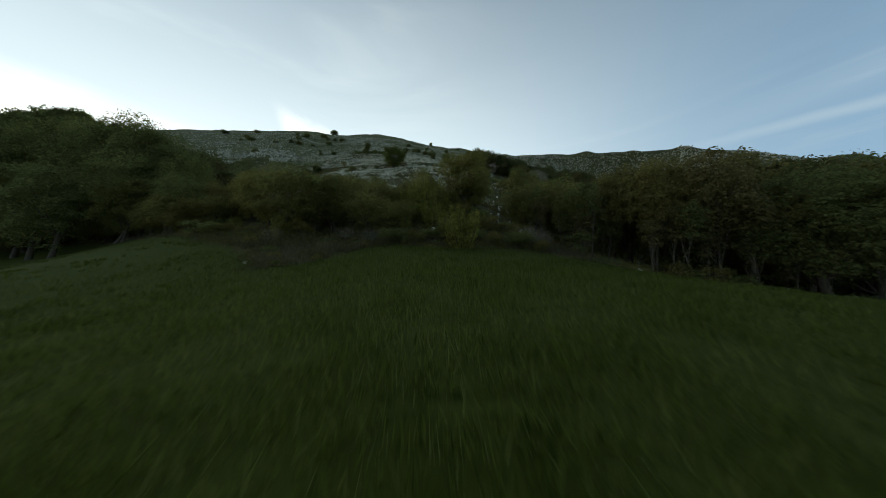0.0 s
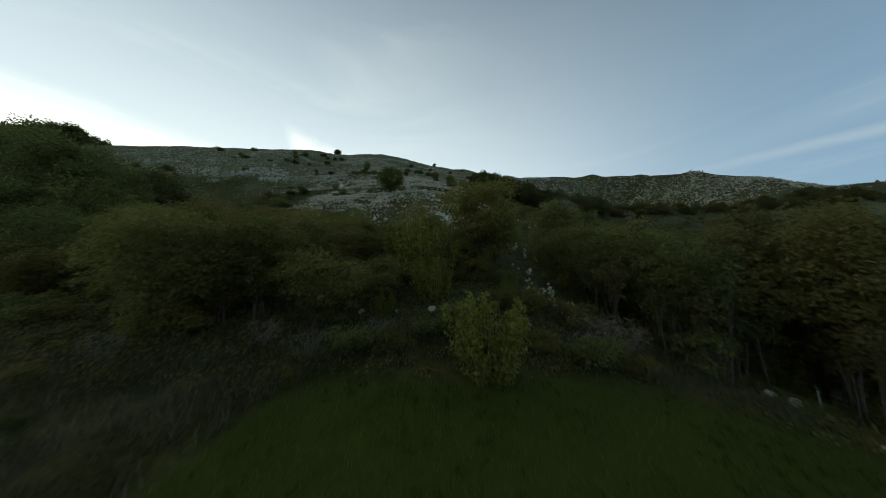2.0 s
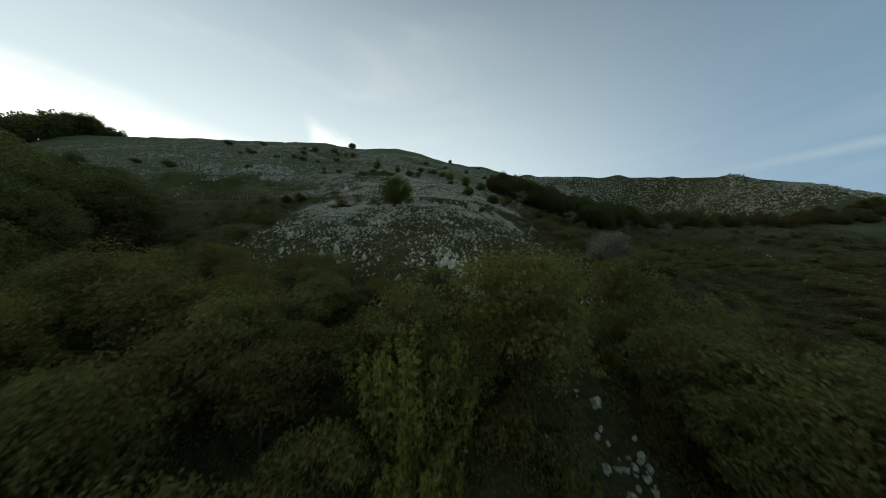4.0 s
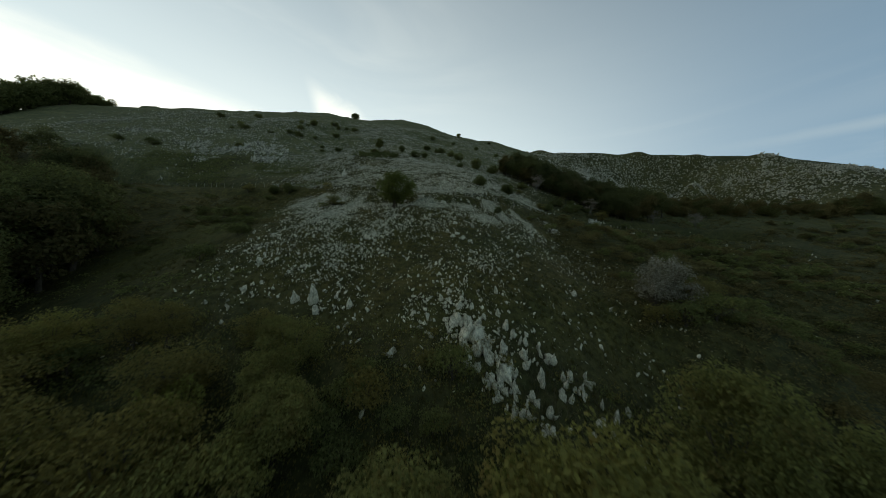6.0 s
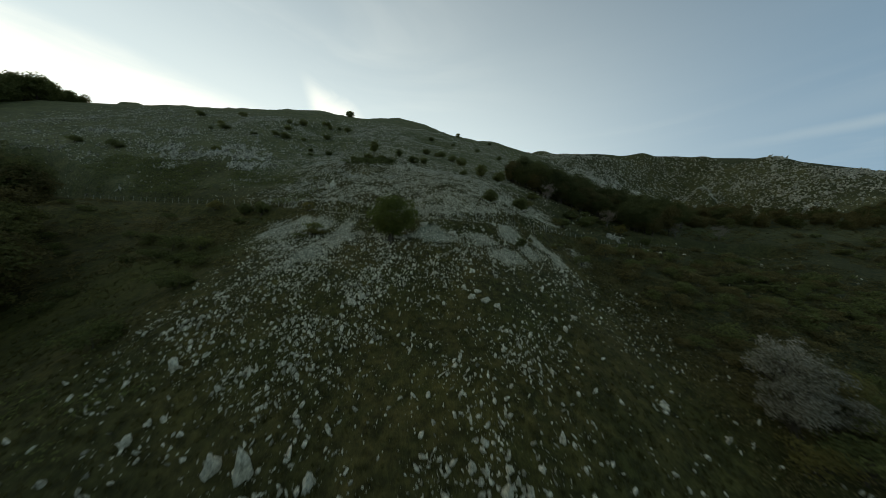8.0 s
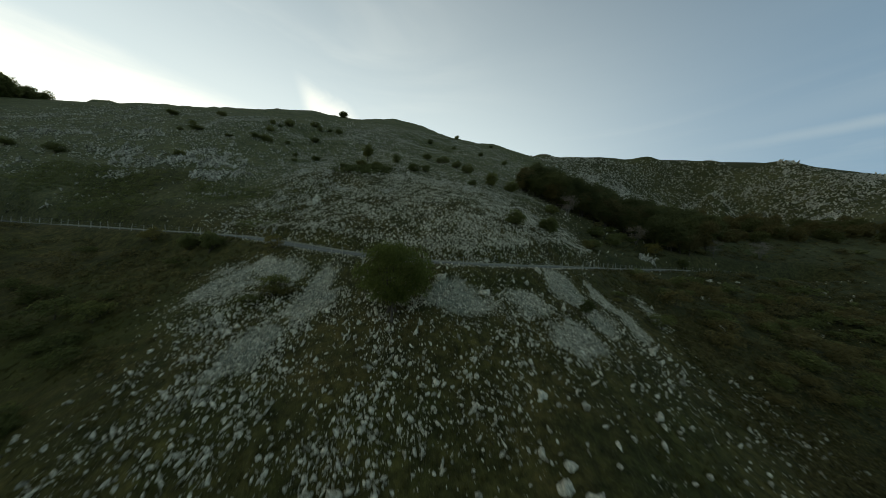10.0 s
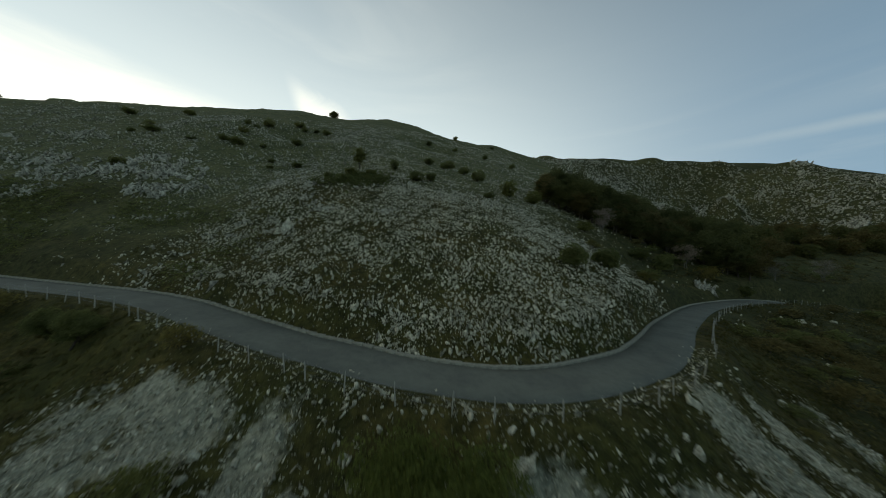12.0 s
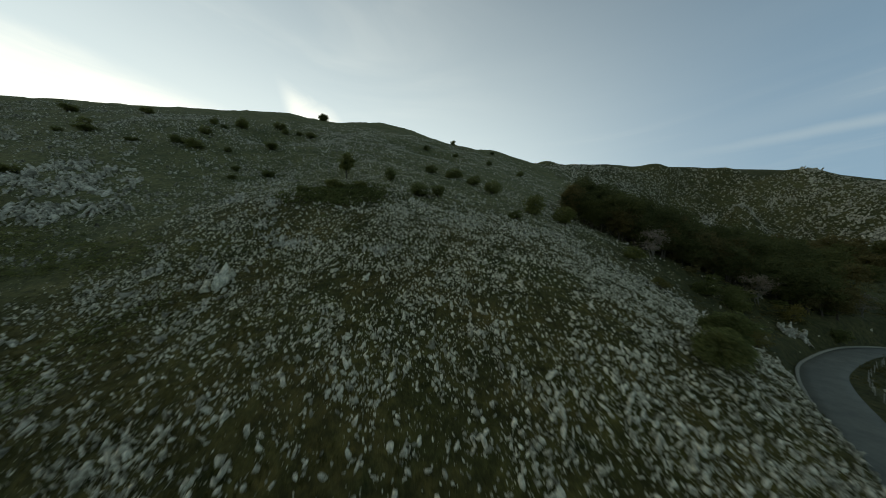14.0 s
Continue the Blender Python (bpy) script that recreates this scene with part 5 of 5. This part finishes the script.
def rough_turf(a, b):
    return smooth(0.30, 0.62, layered(a, b, 7, 81)) * (np.abs(road_side(a, b)[0]) > 3.2) * (1 - 0.8 * scree(a, b))


tussocks("slope_tussocks", (-62, 34, 48, 150), 36000, rough_turf, TUSSOCK, "brownish green tussocks of rough hill grass")
tussocks("meadow_tussocks", (-45, 45, 2, 34), 7000, lambda a, b: smooth(2, -1, b - meadow_edge(a)) * smooth(0.42, 0.62, layered(a, b, 4, 83)), GRASS_BLADE, "darker tufts in the lush meadow")

# ---- heath: low scrub that carpets the side valleys ----
def heath(name, box, count, weight, mat, label, per=42, leaf=0.20):
    x, y = scatter(rng, box, count, weight)
    n = len(x)
    r = rng.uniform(0.5, 1.5, n)
    o = rng.normal(0, 1, (n, per, 3))
    o /= np.linalg.norm(o, axis=2)[..., None]
    o[..., 2] = np.abs(o[..., 2])
    c = np.stack([x, y, height(x, y) - 0.1], -1)
    p = (c[:, None] + o * (r[:, None, None] * rng.uniform(0.7, 1.05, (n, per, 1))) * np.array([1, 1, 0.62])).reshape(-1, 3)
    return tagged(new(name, mesh_of(name, *leaf_cards(p, o.reshape(-1, 3), leaf, rng), mat)), label, "scrub", kind="stuff")


def valleys(a, b):
    d = np.abs(road_side(a, b)[0])
    return scrubby(a, b) * smooth(0.36, 0.58, layered(a, b, 11, 63)) * (d > 5) * smooth(-1, 3, b - meadow_edge(a))


def east_valley(a, b):
    return smooth(24, 34, a - 0.12 * (b - 60)) * smooth(0.34, 0.5, layered(a, b, 13, 68)) * (np.abs(road_side(a, b)[0]) > 6) * smooth(184, 172, b - 0.1 * a)


heath("valley_scrub", (26, 210, 62, 200), 5200, east_valley, LEAF_BROWN, "brownish thorn scrub filling the valley")
heath("valley_greenery", (26, 210, 62, 200), 1800, east_valley, TUSSOCK, "green low growth between the thorn scrub")
heath("valley_turf", (14, 130, 84, 168), 7000, lambda a, b: smooth(0.34, 0.55, layered(a, b, 5, 89)) * (road_side(a, b)[0] < -3.2) * smooth(11, 18, a - 0.25 * (b - 96)), TUSSOCK, "rough brownish grass on the valley side below the road", 24, 0.17)
heath("gully_scrub", (12, 60, 44, 100), 2600, lambda a, b: smooth(13, 22, a - 0.12 * (b - 60)) * smooth(0.34, 0.5, layered(a, b, 6, 69)) * (np.abs(road_side(a, b)[0]) > 5), LEAF_BROWN, "brownish thorn scrub along the spur's gully", 40, 0.15)
heath("brown_heath", (20, 110, 44, 100), 1600, valleys, LEAF_BROWN, "brownish low scrub carpeting the valley")
def flanks(a, b):
    d = road_side(a, b)[0]
    out = np.maximum(smooth(-32, -38, a + 0.15 * (b - 90)), smooth(14, 20, a - 0.12 * (b - 80)))
    return out * smooth(0.40, 0.56, layered(a, b, 9, 73)) * (d < -6)


heath("flank_scrub", (-100, 90, 74, 135), 3600, flanks, LEAF_BROWN, "low brownish scrub on the flanks below the road")
heath("green_heath", (-100, -24, 36, 106), 2200, valleys, LEAF_DARK, "green low scrub carpeting the valley", 45, 0.16)
heath("thicket_floor", (-40, 28, 26, 56), 1500, lambda a, b: 0.9 * smooth(-1, 3, b - meadow_edge(a)) * (np.abs(a - 9.3 - 0.35 * (40 - b)) > 2.0), LEAF_RUST, "brambles and low growth under the trees", 80, 0.10)
heath("thicket_greenery", (-40, 28, 26, 56), 1200, lambda a, b: 0.9 * smooth(-1, 3, b - meadow_edge(a)) * (np.abs(a - 9.3 - 0.35 * (40 - b)) > 2.0), LEAF_DARK, "green undergrowth beneath the trees", 80, 0.10)

heath("slope_heath", (-128, -44, 110, 136), 5200, lambda a, b: smooth(0.38, 0.56, layered(a, b, 12, 87)) * (road_side(a, b)[0] > 3.4) * smooth(138, 128, b + 0.12 * (a + 80)) * smooth(-40, -52, a + 0.2 * (b - 110)), LEAF_DARK, "dark low heath on the slope above the road", 34, 0.15)
heath("nose_scrub", (-58, -20, 130, 168), 3600, lambda a, b: smooth(1.2, 0.5, np.hypot((a + 38) / 9, (b - 148) / 9) + 0.9 * (layered(a, b, 4, 66) - 0.5)), LEAF_DARK, "dark green juniper scrub in a hollow of the slope", 40, 0.24)
heath("meadow_bank", (-40, -4, 15, 34), 2600, lambda a, b: smooth(-0.5, 1.5, b - meadow_edge(a)) * smooth(34, 29, b) * smooth(0.32, 0.5, layered(a, b, 3, 88)), TUSSOCK, "rough brown-green growth on the bank at the meadow's edge", 50, 0.085)

# ---- kerb stones along the road's uphill side ----
kerb = tagged(empty("kerb", Matrix.Identity(4), "pale weathered concrete kerb along the road's uphill side", "kerb"), kind="structure")
bm = bmesh.new()
bmesh.ops.create_cube(bm, size=1.0)
for q in bm.verts:
    q.co = Vector((q.co.x * 0.97, q.co.y * 0.36, q.co.z * 0.5))
bmesh.ops.bevel(bm, geom=bm.edges[:], offset=0.03, segments=1, affect='EDGES')
KERB = bpy.data.meshes.new("kerb_stone")
bm.to_mesh(KERB)
bm.free()
KERB.materials.append(CONCRETE)
for i in range(len(ROAD) - 1):
    if -98 < ROAD[i, 0] < 84:
        p = (ROAD[i] + ROAD[i + 1]) / 2
        o = uphill[i] * (ROAD_HALF + 0.22 + rs.uniform(-0.03, 0.03))
        st = child("kerb_stone", KERB, kerb)
        st.matrix_basis = Matrix.Translation((p[0] + o[0], p[1] + o[1], p[2] - 0.06 + rs.uniform(-0.025, 0.025))) @ pose(0, 0, 0, rs.uniform(-2, 2), rs.uniform(-2, 2), math.degrees(math.atan2(tangent[i, 1], tangent[i, 0])) + rs.uniform(-2, 2))
